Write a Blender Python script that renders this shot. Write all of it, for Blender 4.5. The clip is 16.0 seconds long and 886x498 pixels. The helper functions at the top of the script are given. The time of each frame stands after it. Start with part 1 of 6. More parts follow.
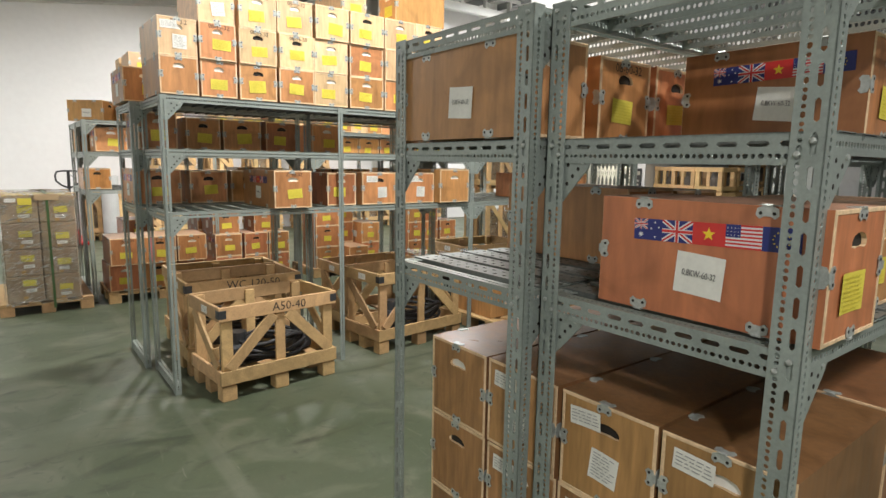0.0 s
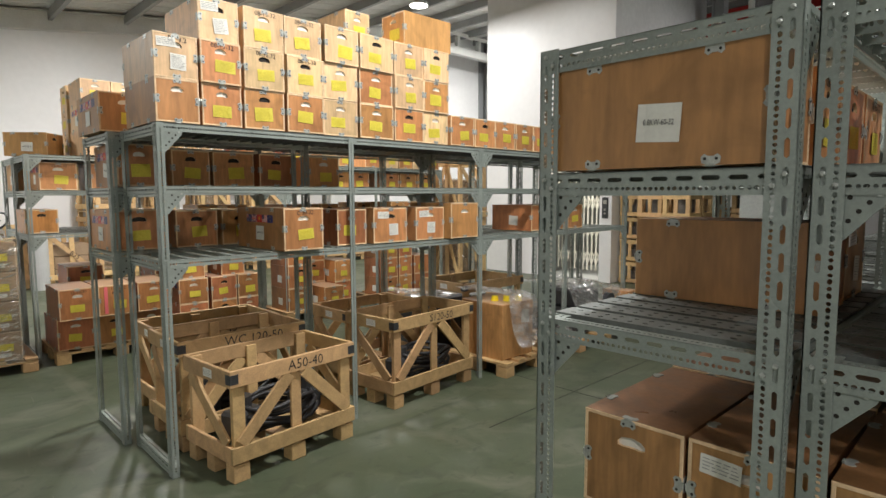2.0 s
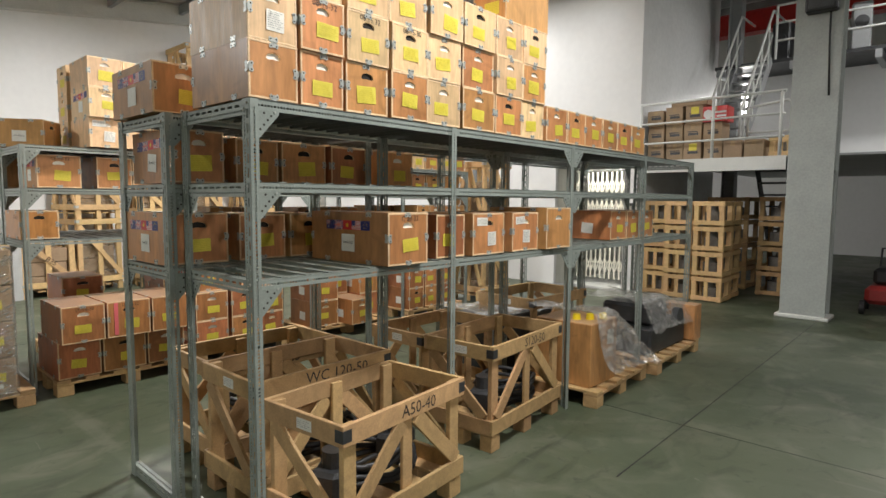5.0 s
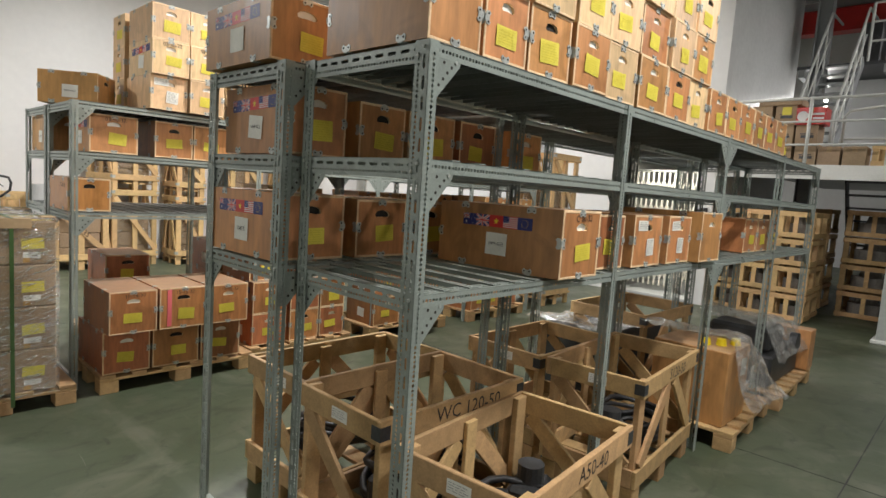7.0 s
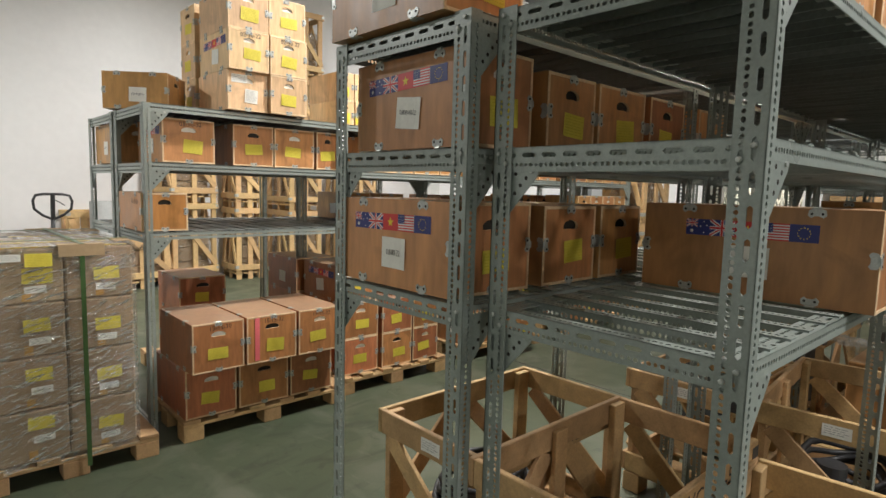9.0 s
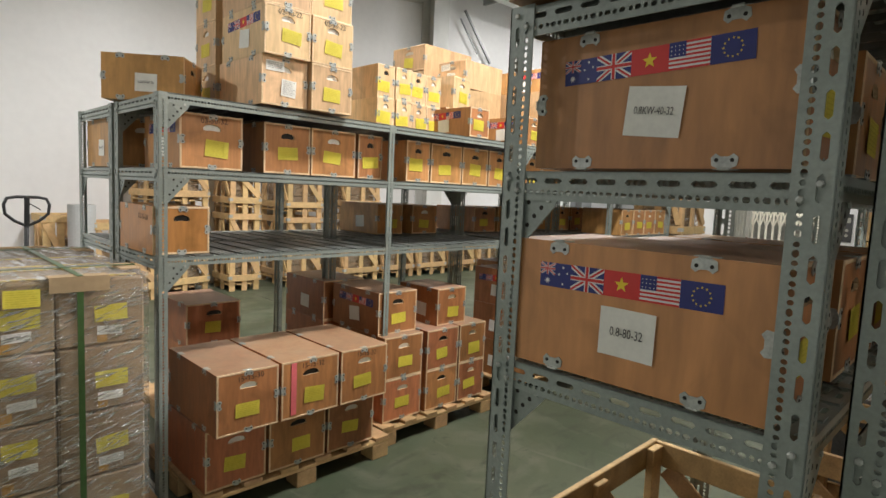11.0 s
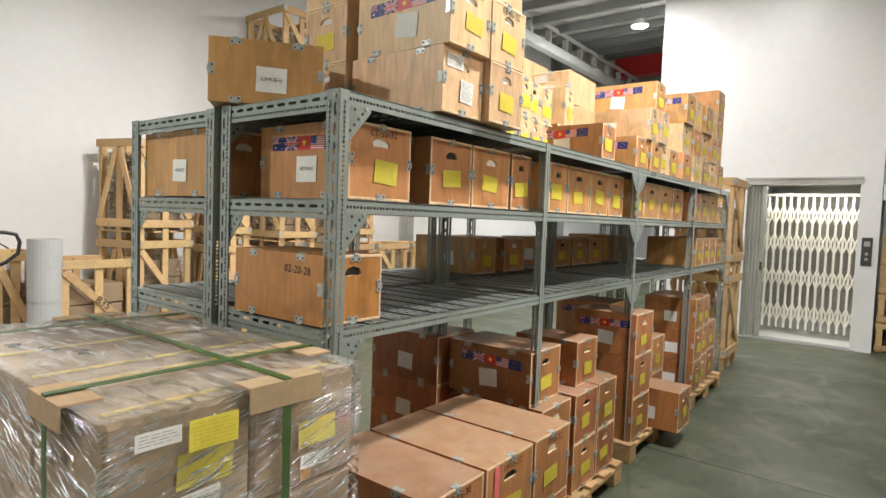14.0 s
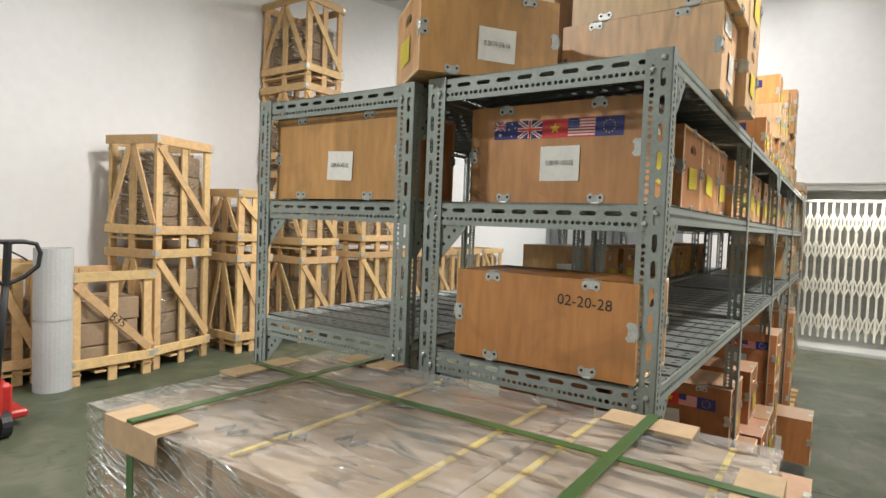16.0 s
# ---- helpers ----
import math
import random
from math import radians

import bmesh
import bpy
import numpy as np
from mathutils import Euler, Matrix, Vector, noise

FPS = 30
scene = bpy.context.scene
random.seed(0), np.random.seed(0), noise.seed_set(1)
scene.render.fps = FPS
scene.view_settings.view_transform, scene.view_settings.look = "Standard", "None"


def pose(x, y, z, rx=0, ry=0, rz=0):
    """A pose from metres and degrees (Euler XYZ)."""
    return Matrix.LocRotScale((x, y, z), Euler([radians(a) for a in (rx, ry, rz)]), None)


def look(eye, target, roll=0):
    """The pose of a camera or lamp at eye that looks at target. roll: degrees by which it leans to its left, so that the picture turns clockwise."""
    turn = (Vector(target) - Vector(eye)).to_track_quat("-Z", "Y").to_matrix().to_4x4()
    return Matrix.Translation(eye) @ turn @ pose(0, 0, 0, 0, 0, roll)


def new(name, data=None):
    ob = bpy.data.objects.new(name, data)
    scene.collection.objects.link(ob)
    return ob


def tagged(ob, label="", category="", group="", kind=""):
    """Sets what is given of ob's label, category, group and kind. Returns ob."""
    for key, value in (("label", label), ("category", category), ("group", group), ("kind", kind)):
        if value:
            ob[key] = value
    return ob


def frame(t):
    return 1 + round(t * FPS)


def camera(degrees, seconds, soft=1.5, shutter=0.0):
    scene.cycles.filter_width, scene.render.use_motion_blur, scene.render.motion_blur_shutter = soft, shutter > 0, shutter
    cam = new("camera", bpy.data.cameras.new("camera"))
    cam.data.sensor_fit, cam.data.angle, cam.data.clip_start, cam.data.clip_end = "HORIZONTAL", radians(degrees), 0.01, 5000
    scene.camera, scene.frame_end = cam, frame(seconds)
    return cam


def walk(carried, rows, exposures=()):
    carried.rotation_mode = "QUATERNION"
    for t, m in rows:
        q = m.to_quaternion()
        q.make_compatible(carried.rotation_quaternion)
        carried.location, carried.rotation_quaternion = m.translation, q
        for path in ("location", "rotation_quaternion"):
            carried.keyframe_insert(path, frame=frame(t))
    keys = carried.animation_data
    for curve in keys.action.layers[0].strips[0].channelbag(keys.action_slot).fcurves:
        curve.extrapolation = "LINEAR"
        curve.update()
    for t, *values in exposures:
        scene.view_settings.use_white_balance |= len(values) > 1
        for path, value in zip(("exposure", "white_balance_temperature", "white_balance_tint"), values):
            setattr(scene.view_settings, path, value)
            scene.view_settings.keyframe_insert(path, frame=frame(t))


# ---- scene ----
cam = camera(75.2, 16.0)
PATH = [
    (0, (0.26, 0.126, 1.578), (1.46, 1.698, 1.285), 0.9),
    (0.5, (0.222, 0.271, 1.601), (1.478, 1.815, 1.404), 1.8),
    (1, (0.131, 0.473, 1.597), (1.462, 1.957, 1.431), 0.8),
    (1.5, (0.034, 0.651, 1.601), (1.445, 2.06, 1.444), -0.2),
    (2, (0.013, 0.856, 1.586), (1.399, 2.286, 1.402), -0.2),
    (2.5, (0.001, 1.053, 1.592), (1.384, 2.493, 1.475), -0.2),
    (3, (-0.022, 1.248, 1.597), (1.362, 2.69, 1.506), 1.5),
    (3.5, (-0.091, 1.438, 1.601), (1.339, 2.833, 1.509), -0.4),
    (3.7, (-0.123, 1.498, 1.602), (1.31, 2.888, 1.482), -0.5),
    (5.8, (-0.136, 2.352, 1.56), (1.355, 3.666, 1.334), 1.5),
    (6, (-0.124, 2.451, 1.557), (1.353, 3.772, 1.289), 2.4),
    (6.5, (-0.106, 2.711, 1.549), (1.321, 4.095, 1.329), 1.9),
    (7, (-0.094, 2.927, 1.558), (1.347, 4.298, 1.353), 3.9),
    (7.5, (-0.105, 3.137, 1.555), (1.387, 4.46, 1.399), 2.1),
    (8, (-0.113, 3.331, 1.535), (1.346, 4.68, 1.308), 2.9),
    (8.5, (-0.065, 3.561, 1.532), (1.281, 5.026, 1.326), 1.5),
    (11, (0.041, 4.634, 1.592), (1.448, 6.041, 1.397), 2.6),
    (11.5, (-0.035, 4.883, 1.589), (1.443, 6.221, 1.422), 1.0),
    (12, (-0.057, 5.12, 1.581), (1.349, 6.531, 1.407), 2.2),
    (12.5, (-0.069, 5.347, 1.584), (1.355, 6.744, 1.444), 0.6),
    (13, (-0.1, 5.557, 1.6), (1.378, 6.897, 1.463), 2.2),
    (13.5, (-0.191, 5.802, 1.612), (1.378, 7.038, 1.504), 0.6),
    (14, (-0.229, 6.044, 1.6), (1.349, 7.268, 1.494), 2.1),
    (14.5, (-0.232, 6.312, 1.595), (1.338, 7.546, 1.488), 0.8),
    (15, (-0.264, 6.581, 1.595), (1.298, 7.823, 1.462), 3.4),
    (15.5, (-0.321, 6.846, 1.6), (1.319, 7.987, 1.508), 1.7),
    (16, (-0.332, 7.073, 1.586), (1.313, 8.207, 1.5), 2.2),
]
walk(cam, [(t, look(eye, target, roll)) for t, eye, target, roll in PATH],
     [(0, 0.25), (0.5, 0.14), (1, 0.06), (2, -0.05), (3.5, -0.05), (6, -0.05), (7, -0.1), (8.5, -0.06), (11, -0.2), (12, -0.05), (12.5, 0.03), (16, 0.03)])

# ---- lamps and exposure ----
world = bpy.data.worlds.new("world")
scene.world = world
world.use_nodes = True
world.node_tree.nodes["Background"].inputs[0].default_value = (0.75, 0.82, 0.9, 1)
world.node_tree.nodes["Background"].inputs[1].default_value = 0.02
LAMPS = [(7.8, 9.55, 140), (12.3, 10.6, 320), (2.3, 2.5, 200), (3.0, 6.1, 245), (3.2, 9.8, 225),
         (-1.9, 9.6, 150), (-1.2, -1.8, 135), (11.3, 2.0, 150), (7.9, 7.4, 26), (8.0, 0.2, 22), (3.4, -1.8, 120)]


def roof_z(x):
    """The height of the roof sheeting, which rises towards +x."""
    return 4.98 + 0.135 * (x - 2.4)


for lx, ly, watts in LAMPS:
    lz = roof_z(lx) - 0.42
    lamp = bpy.data.lights.new("high_bay_light", "AREA")
    lamp.shape, lamp.size, lamp.energy = "DISK", 0.42, watts
    lamp.color = (1.0, 0.98, 0.965)
    new("high_bay_light", lamp).matrix_world = pose(lx, ly, lz - 0.03)
lamp = bpy.data.lights.new("lift_light", "AREA")
lamp.shape, lamp.size, lamp.size_y, lamp.energy, lamp.color = "RECTANGLE", 0.3, 1.1, 22, (1.0, 0.97, 0.9)
new("lift_light", lamp).matrix_world = pose(9.96, 6.98, 2.27)

lamp = bpy.data.lights.new("wall_light", "AREA")
lamp.shape, lamp.size, lamp.energy, lamp.color = "DISK", 0.3, 8, (1.0, 0.98, 0.965)
new("wall_light", lamp).matrix_world = look((13.46, 5.8, 3.7), (10.0, 4.6, 2.6))


# ---- materials ----
def mix_rgb(nt, fac, a, c):
    """A colour mix of the socket a and the colour c."""
    mx = nt.nodes.new("ShaderNodeMix")
    mx.data_type = "RGBA"
    nt.links.new(fac, mx.inputs[0])
    nt.links.new(a, mx.inputs[6])
    mx.inputs[7].default_value = (*c, 1)
    return mx.outputs[2]


def mat(name, color, rough=0.5, metal=0.0, **kw):
    """A surface with colour variation at two scales and a fine bump.
    var: strength of variation; s1, s2: noise scales; stretch: stretch of the grain; rnd: variation from object to object."""
    m = bpy.data.materials.new(name)
    m.use_nodes = True
    nt = m.node_tree
    b = nt.nodes["Principled BSDF"]
    b.inputs["Roughness"].default_value = rough
    b.inputs["Metallic"].default_value = metal
    var, s1, s2 = kw.get("var", 0.12), kw.get("s1", 3.0), kw.get("s2", 60.0)
    stretch, rnd, bump = kw.get("stretch", (1, 1, 1)), kw.get("rnd", 0.0), kw.get("bump", 0.1)
    tc = nt.nodes.new("ShaderNodeTexCoord")
    info = nt.nodes.new("ShaderNodeObjectInfo")
    mp = nt.nodes.new("ShaderNodeMapping")
    mp.inputs["Scale"].default_value = stretch
    add = nt.nodes.new("ShaderNodeVectorMath")
    add.operation = "MULTIPLY_ADD"
    add.inputs[1].default_value = (37, 53, 71)
    nt.links.new(info.outputs["Random"], add.inputs[0])
    nt.links.new(tc.outputs["Object"], add.inputs[2])
    nt.links.new(add.outputs[0], mp.inputs["Vector"])
    n1 = nt.nodes.new("ShaderNodeTexNoise")
    n1.inputs["Scale"].default_value, n1.inputs["Detail"].default_value = s1, 4
    n1.inputs["Distortion"].default_value = kw.get("dist", 0.4)
    n2 = nt.nodes.new("ShaderNodeTexNoise")
    n2.inputs["Scale"].default_value, n2.inputs["Detail"].default_value = s2, 3
    for n in (n1, n2):
        nt.links.new(mp.outputs[0], n.inputs["Vector"])
    mix = nt.nodes.new("ShaderNodeMath")
    mix.operation = "MULTIPLY_ADD"
    mix.inputs[1].default_value = 0.6
    nt.links.new(n1.outputs["Fac"], mix.inputs[0])
    m2 = nt.nodes.new("ShaderNodeMath")
    m2.operation = "MULTIPLY"
    m2.inputs[1].default_value = 0.4
    nt.links.new(n2.outputs["Fac"], m2.inputs[0])
    nt.links.new(m2.outputs[0], mix.inputs[2])
    ramp = nt.nodes.new("ShaderNodeValToRGB")
    c2 = kw.get("color2", [min(1, c * (1 + 2.2 * var)) for c in color])
    c1 = [c * max(0, 1 - 2.2 * var) for c in color] if "color2" not in kw else color
    ramp.color_ramp.elements[0].position, ramp.color_ramp.elements[1].position = 0.3, 0.7
    ramp.color_ramp.elements[0].color, ramp.color_ramp.elements[1].color = (*c1, 1), (*c2, 1)
    nt.links.new(mix.outputs[0], ramp.inputs[0])
    out = ramp.outputs[0]
    if kw.get("stain"):
        # old water and grease marks with a shape of their own
        n3 = nt.nodes.new("ShaderNodeTexNoise")
        n3.inputs["Scale"].default_value, n3.inputs["Detail"].default_value, n3.inputs["Distortion"].default_value = 4.5, 5, 1.4
        nt.links.new(add.outputs[0], n3.inputs["Vector"])
        m3 = nt.nodes.new("ShaderNodeMapRange")
        m3.inputs["From Min"].default_value, m3.inputs["From Max"].default_value = 0.52, 0.76
        m3.inputs["To Max"].default_value = kw["stain"]
        nt.links.new(n3.outputs["Fac"], m3.inputs["Value"])
        out = mix_rgb(nt, m3.outputs[0], out, tuple(c * 0.42 for c in color))
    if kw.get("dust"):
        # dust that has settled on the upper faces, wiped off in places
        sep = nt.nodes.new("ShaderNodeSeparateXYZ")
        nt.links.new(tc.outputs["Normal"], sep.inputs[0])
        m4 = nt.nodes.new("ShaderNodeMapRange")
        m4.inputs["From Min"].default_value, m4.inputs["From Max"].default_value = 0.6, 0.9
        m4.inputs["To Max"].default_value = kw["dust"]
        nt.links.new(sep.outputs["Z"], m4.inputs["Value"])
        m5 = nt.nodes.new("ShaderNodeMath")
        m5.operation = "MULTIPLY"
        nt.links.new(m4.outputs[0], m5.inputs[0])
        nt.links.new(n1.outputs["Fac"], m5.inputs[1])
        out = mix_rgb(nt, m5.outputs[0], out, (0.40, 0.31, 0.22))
    if rnd:
        hsv = nt.nodes.new("ShaderNodeHueSaturation")
        ma = nt.nodes.new("ShaderNodeMapRange")
        ma.inputs["To Min"].default_value, ma.inputs["To Max"].default_value = 1 - rnd, 1 + rnd
        nt.links.new(info.outputs["Random"], ma.inputs["Value"])
        nt.links.new(ma.outputs[0], hsv.inputs["Value"])
        wn = nt.nodes.new("ShaderNodeTexWhiteNoise")
        wn.noise_dimensions = "1D"
        nt.links.new(info.outputs["Random"], wn.inputs["W"])
        mh = nt.nodes.new("ShaderNodeMapRange")
        mh.inputs["To Min"].default_value, mh.inputs["To Max"].default_value = 0.5 - rnd * 0.045, 0.5 + rnd * 0.05
        nt.links.new(wn.outputs["Value"], mh.inputs["Value"])
        nt.links.new(mh.outputs[0], hsv.inputs["Hue"])
        nt.links.new(out, hsv.inputs["Color"])
        out = hsv.outputs[0]
    nt.links.new(out, b.inputs["Base Color"])
    if bump:
        bp = nt.nodes.new("ShaderNodeBump")
        bp.inputs["Strength"].default_value = bump
        bp.inputs["Distance"].default_value = kw.get("bdist", 0.002)
        nt.links.new(mix.outputs[0], bp.inputs["Height"])
        nt.links.new(bp.outputs[0], b.inputs["Normal"])
    if kw.get("roughvar"):
        mr = nt.nodes.new("ShaderNodeMapRange")
        mr.inputs["To Min"].default_value = max(0.02, rough - kw["roughvar"])
        mr.inputs["To Max"].default_value = min(1, rough + kw["roughvar"])
        nt.links.new(n1.outputs["Fac"], mr.inputs["Value"])
        nt.links.new(mr.outputs[0], b.inputs["Roughness"])
    return m


def film_mat(name, lo, hi, rough=0.1, haze_lo=0.03, haze_hi=0.22, scale=(0.7, 0.7, 18), cut=(0.50, 0.64), bump=0.008, twist=1.5, tilt=(0.08, 0.16, 0.1)):
    """Thin creased stretch film: mostly clear, with sharp glints along its creases."""
    m = bpy.data.materials.new(name)
    m.use_nodes = True
    nt = m.node_tree
    nt.nodes.remove(nt.nodes["Principled BSDF"])
    gl = nt.nodes.new("ShaderNodeBsdfGlossy")
    gl.inputs["Color"].default_value = (0.92, 0.93, 0.93, 1)
    gl.inputs["Roughness"].default_value = rough
    tr = nt.nodes.new("ShaderNodeBsdfTransparent")
    tr.inputs[0].default_value = (0.95, 0.95, 0.94, 1)
    mx = nt.nodes.new("ShaderNodeMixShader")
    tc = nt.nodes.new("ShaderNodeTexCoord")
    mp = nt.nodes.new("ShaderNodeMapping")
    mp.vector_type = "TEXTURE"
    mp.inputs["Rotation"].default_value = tilt
    mp.inputs["Scale"].default_value = [1 / v for v in scale]
    nz = nt.nodes.new("ShaderNodeTexNoise")
    nz.inputs["Scale"].default_value, nz.inputs["Detail"].default_value, nz.inputs["Distortion"].default_value = 6, 6, twist
    nt.links.new(tc.outputs["Object"], mp.inputs["Vector"])
    nt.links.new(mp.outputs[0], nz.inputs["Vector"])
    bp = nt.nodes.new("ShaderNodeBump")
    bp.inputs["Strength"].default_value, bp.inputs["Distance"].default_value = 0.9, bump
    nt.links.new(nz.outputs["Fac"], bp.inputs["Height"])
    nt.links.new(bp.outputs[0], gl.inputs["Normal"])
    mr = nt.nodes.new("ShaderNodeMapRange")
    mr.inputs["From Min"].default_value, mr.inputs["From Max"].default_value = cut
    mr.inputs["To Min"].default_value, mr.inputs["To Max"].default_value = lo, hi
    nt.links.new(nz.outputs["Fac"], mr.inputs["Value"])
    nt.links.new(mr.outputs[0], mx.inputs[0])
    df = nt.nodes.new("ShaderNodeBsdfDiffuse")
    df.inputs["Color"].default_value = (0.8, 0.78, 0.73, 1)
    haze = nt.nodes.new("ShaderNodeMixShader")
    m2 = nt.nodes.new("ShaderNodeMapRange")
    m2.inputs["From Min"].default_value, m2.inputs["From Max"].default_value = 0.45, 0.75
    m2.inputs["To Min"].default_value, m2.inputs["To Max"].default_value = haze_lo, haze_hi
    n2 = nt.nodes.new("ShaderNodeTexNoise")
    n2.inputs["Scale"].default_value, n2.inputs["Detail"].default_value, n2.inputs["Distortion"].default_value = 9, 7, twist * 0.5
    nt.links.new(mp.outputs[0], n2.inputs["Vector"])
    nt.links.new(n2.outputs["Fac"], m2.inputs["Value"])
    nt.links.new(m2.outputs[0], haze.inputs[0])
    nt.links.new(tr.outputs[0], haze.inputs[1])
    nt.links.new(df.outputs[0], haze.inputs[2])
    nt.links.new(haze.outputs[0], mx.inputs[1])
    nt.links.new(gl.outputs[0], mx.inputs[2])
    nt.links.new(mx.outputs[0], nt.nodes["Material Output"].inputs[0])
    return m


def glow(name, color, power):
    m = bpy.data.materials.new(name)
    m.use_nodes = True
    b = m.node_tree.nodes["Principled BSDF"]
    b.inputs["Base Color"].default_value = (*color, 1)
    b.inputs["Emission Color"].default_value = (*color, 1)
    b.inputs["Emission Strength"].default_value = power
    return m


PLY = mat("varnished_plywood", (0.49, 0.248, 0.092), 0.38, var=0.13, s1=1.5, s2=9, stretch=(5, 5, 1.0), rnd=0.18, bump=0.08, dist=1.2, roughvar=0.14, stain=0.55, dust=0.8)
PLYEND = mat("plywood_end_panel", (0.52, 0.245, 0.093), 0.38, var=0.14, s1=1.6, s2=10, stretch=(6, 6, 1.0), rnd=0.18, bump=0.08, dist=1.2, roughvar=0.14, stain=0.6)
PLYORANGE = mat("orange_varnished_plywood", (0.45, 0.205, 0.062), 0.34, var=0.12, s1=1.4, s2=9, stretch=(7, 7, 1.0), bump=0.06, dist=1.6, roughvar=0.14, stain=0.5)
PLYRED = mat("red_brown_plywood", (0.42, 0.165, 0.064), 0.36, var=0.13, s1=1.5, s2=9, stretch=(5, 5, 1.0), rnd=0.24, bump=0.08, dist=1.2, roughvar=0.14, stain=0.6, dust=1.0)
PLYREDEND = mat("red_brown_plywood_end", (0.46, 0.19, 0.076), 0.36, var=0.14, s1=1.6, s2=10, stretch=(6, 6, 1.0), rnd=0.24, bump=0.08, dist=1.2, roughvar=0.14, stain=0.6)
# brown plywood darkened for the shade under the rack, tops more than ends
PLYSHADE = mat("shade_darkened_brown_plywood", (0.23, 0.107, 0.046), 0.34, var=0.14, s1=1.6, s2=10, stretch=(6, 6, 1.0), rnd=0.15, bump=0.08, dist=1.2, roughvar=0.14, stain=0.6)
PLYSHADEEND = mat("shade_darkened_plywood_end", (0.37, 0.19, 0.075), 0.36, var=0.15, s1=1.8, s2=10, stretch=(8, 8, 1.0), rnd=0.18, bump=0.08, dist=1.2, roughvar=0.14, stain=0.6)
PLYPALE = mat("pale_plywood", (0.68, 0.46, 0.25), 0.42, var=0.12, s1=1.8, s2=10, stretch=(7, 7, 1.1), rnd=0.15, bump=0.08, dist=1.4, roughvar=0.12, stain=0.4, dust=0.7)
PLYCUT = mat("plywood_cut_edge", (0.72, 0.52, 0.31), 0.7, var=0.15, s1=8, s2=90, bump=0.1)
HOLE = mat("handle_hole_dark", (0.02, 0.016, 0.012), 0.8, var=0.1, bump=0)
LINING = mat("handle_hole_foam", (0.78, 0.76, 0.70), 0.8, var=0.06, bump=0.05)
ZINC = mat("zinc_plated_steel", (0.45, 0.47, 0.44), 0.34, 0.35, var=0.14, s1=40, s2=200, bump=0.05)
YELLOW = mat("yellow_label_paper", (0.70, 0.60, 0.075), 0.6, var=0.05, s1=12, s2=90, bump=0.1)
YELLOWINK = mat("label_print_olive", (0.60, 0.50, 0.04), 0.6, var=0.05, bump=0)
PAPER = mat("white_label_paper", (0.78, 0.77, 0.70), 0.6, var=0.04, s1=14, s2=90, bump=0.12)
INK = mat("black_ink", (0.025, 0.022, 0.02), 0.6, var=0.05, bump=0)
GREYINK = mat("grey_print", (0.33, 0.33, 0.32), 0.6, var=0.05, bump=0)
F_BLUE = mat("flag_blue", (0.02, 0.028, 0.17), 0.4, var=0.05, bump=0)
F_RED = mat("flag_red", (0.62, 0.035, 0.03), 0.4, var=0.05, bump=0)
F_WHITE = mat("flag_white", (0.74, 0.73, 0.72), 0.4, var=0.04, bump=0)
F_GOLD = mat("flag_gold", (0.85, 0.62, 0.03), 0.4, var=0.05, bump=0)
RACK = mat("grey_rack_paint", (0.285, 0.322, 0.292), 0.32, 0.12, var=0.09, s1=3, s2=120, rnd=0.07, bump=0.06, roughvar=0.14, stain=0.25)
# slat grey is darkened for dust and also for the shade between shelves
SLATM = mat("dusty_shaded_shelf_steel", (0.15, 0.162, 0.15), 0.45, 0.15, var=0.14, s1=4, s2=90, rnd=0.15, bump=0.06, roughvar=0.12)
PINE = mat("rough_sawn_pine", (0.60, 0.40, 0.19), 0.68, var=0.09, s1=1.6, s2=22, stretch=(5, 5, 5), rnd=0.16, bump=0.25, dist=1.8)
PINEM = mat("weathered_pine", (0.47, 0.30, 0.14), 0.7, var=0.11, s1=1.6, s2=22, stretch=(5, 5, 5), rnd=0.16, bump=0.25, dist=1.8)
PINED = mat("aged_pine", (0.42, 0.265, 0.12), 0.7, var=0.12, s1=1.6, s2=22, stretch=(5, 5, 5), rnd=0.16, bump=0.25, dist=1.8)
WALLM = mat("white_gloss_wall_paint", (0.76, 0.76, 0.75), 0.42, var=0.022, s1=0.7, s2=9, bump=0.03, roughvar=0.08)
# shaft side paint, lightened to make up for the shade it stands in
SHAFTSIDEW = mat("lightened_gloss_wall_paint", (0.78, 0.785, 0.775), 0.3, var=0.05, s1=0.8, s2=12, bump=0.03, roughvar=0.06)
ROOFM = mat("insulated_roof_sheet", (0.70, 0.70, 0.68), 0.5, var=0.08, s1=0.5, s2=10, bump=0.05)
STEEL = mat("grey_painted_steel", (0.30, 0.31, 0.31), 0.4, 0.2, var=0.08, s1=2, s2=60, bump=0.05, rnd=0.05)
COLUMNM = mat("grey_green_column_paint", (0.33, 0.35, 0.33), 0.45, 0.05, var=0.08, s1=1.5, s2=40, bump=0.05)
PALESTEEL = mat("pale_painted_steel", (0.62, 0.63, 0.60), 0.4, 0.05, var=0.06, s1=2, s2=60, bump=0.05)
DARKSTEEL = mat("dark_steel", (0.07, 0.072, 0.075), 0.45, 0.5, var=0.15, s1=6, s2=80, bump=0.1)
CASTM = mat("grey_brown_casting", (0.20, 0.185, 0.165), 0.6, 0.1, var=0.2, s1=5, s2=60, bump=0.15)
BLACKM = mat("black_rubber", (0.02, 0.02, 0.021), 0.5, var=0.2, s1=6, s2=60, bump=0.1)
DARKREDM = mat("dark_red_enamel", (0.2, 0.018, 0.016), 0.4, var=0.15, s1=3, s2=60, bump=0.05)
REDM = mat("red_enamel", (0.52, 0.03, 0.025), 0.35, var=0.1, s1=3, s2=60, bump=0.05)
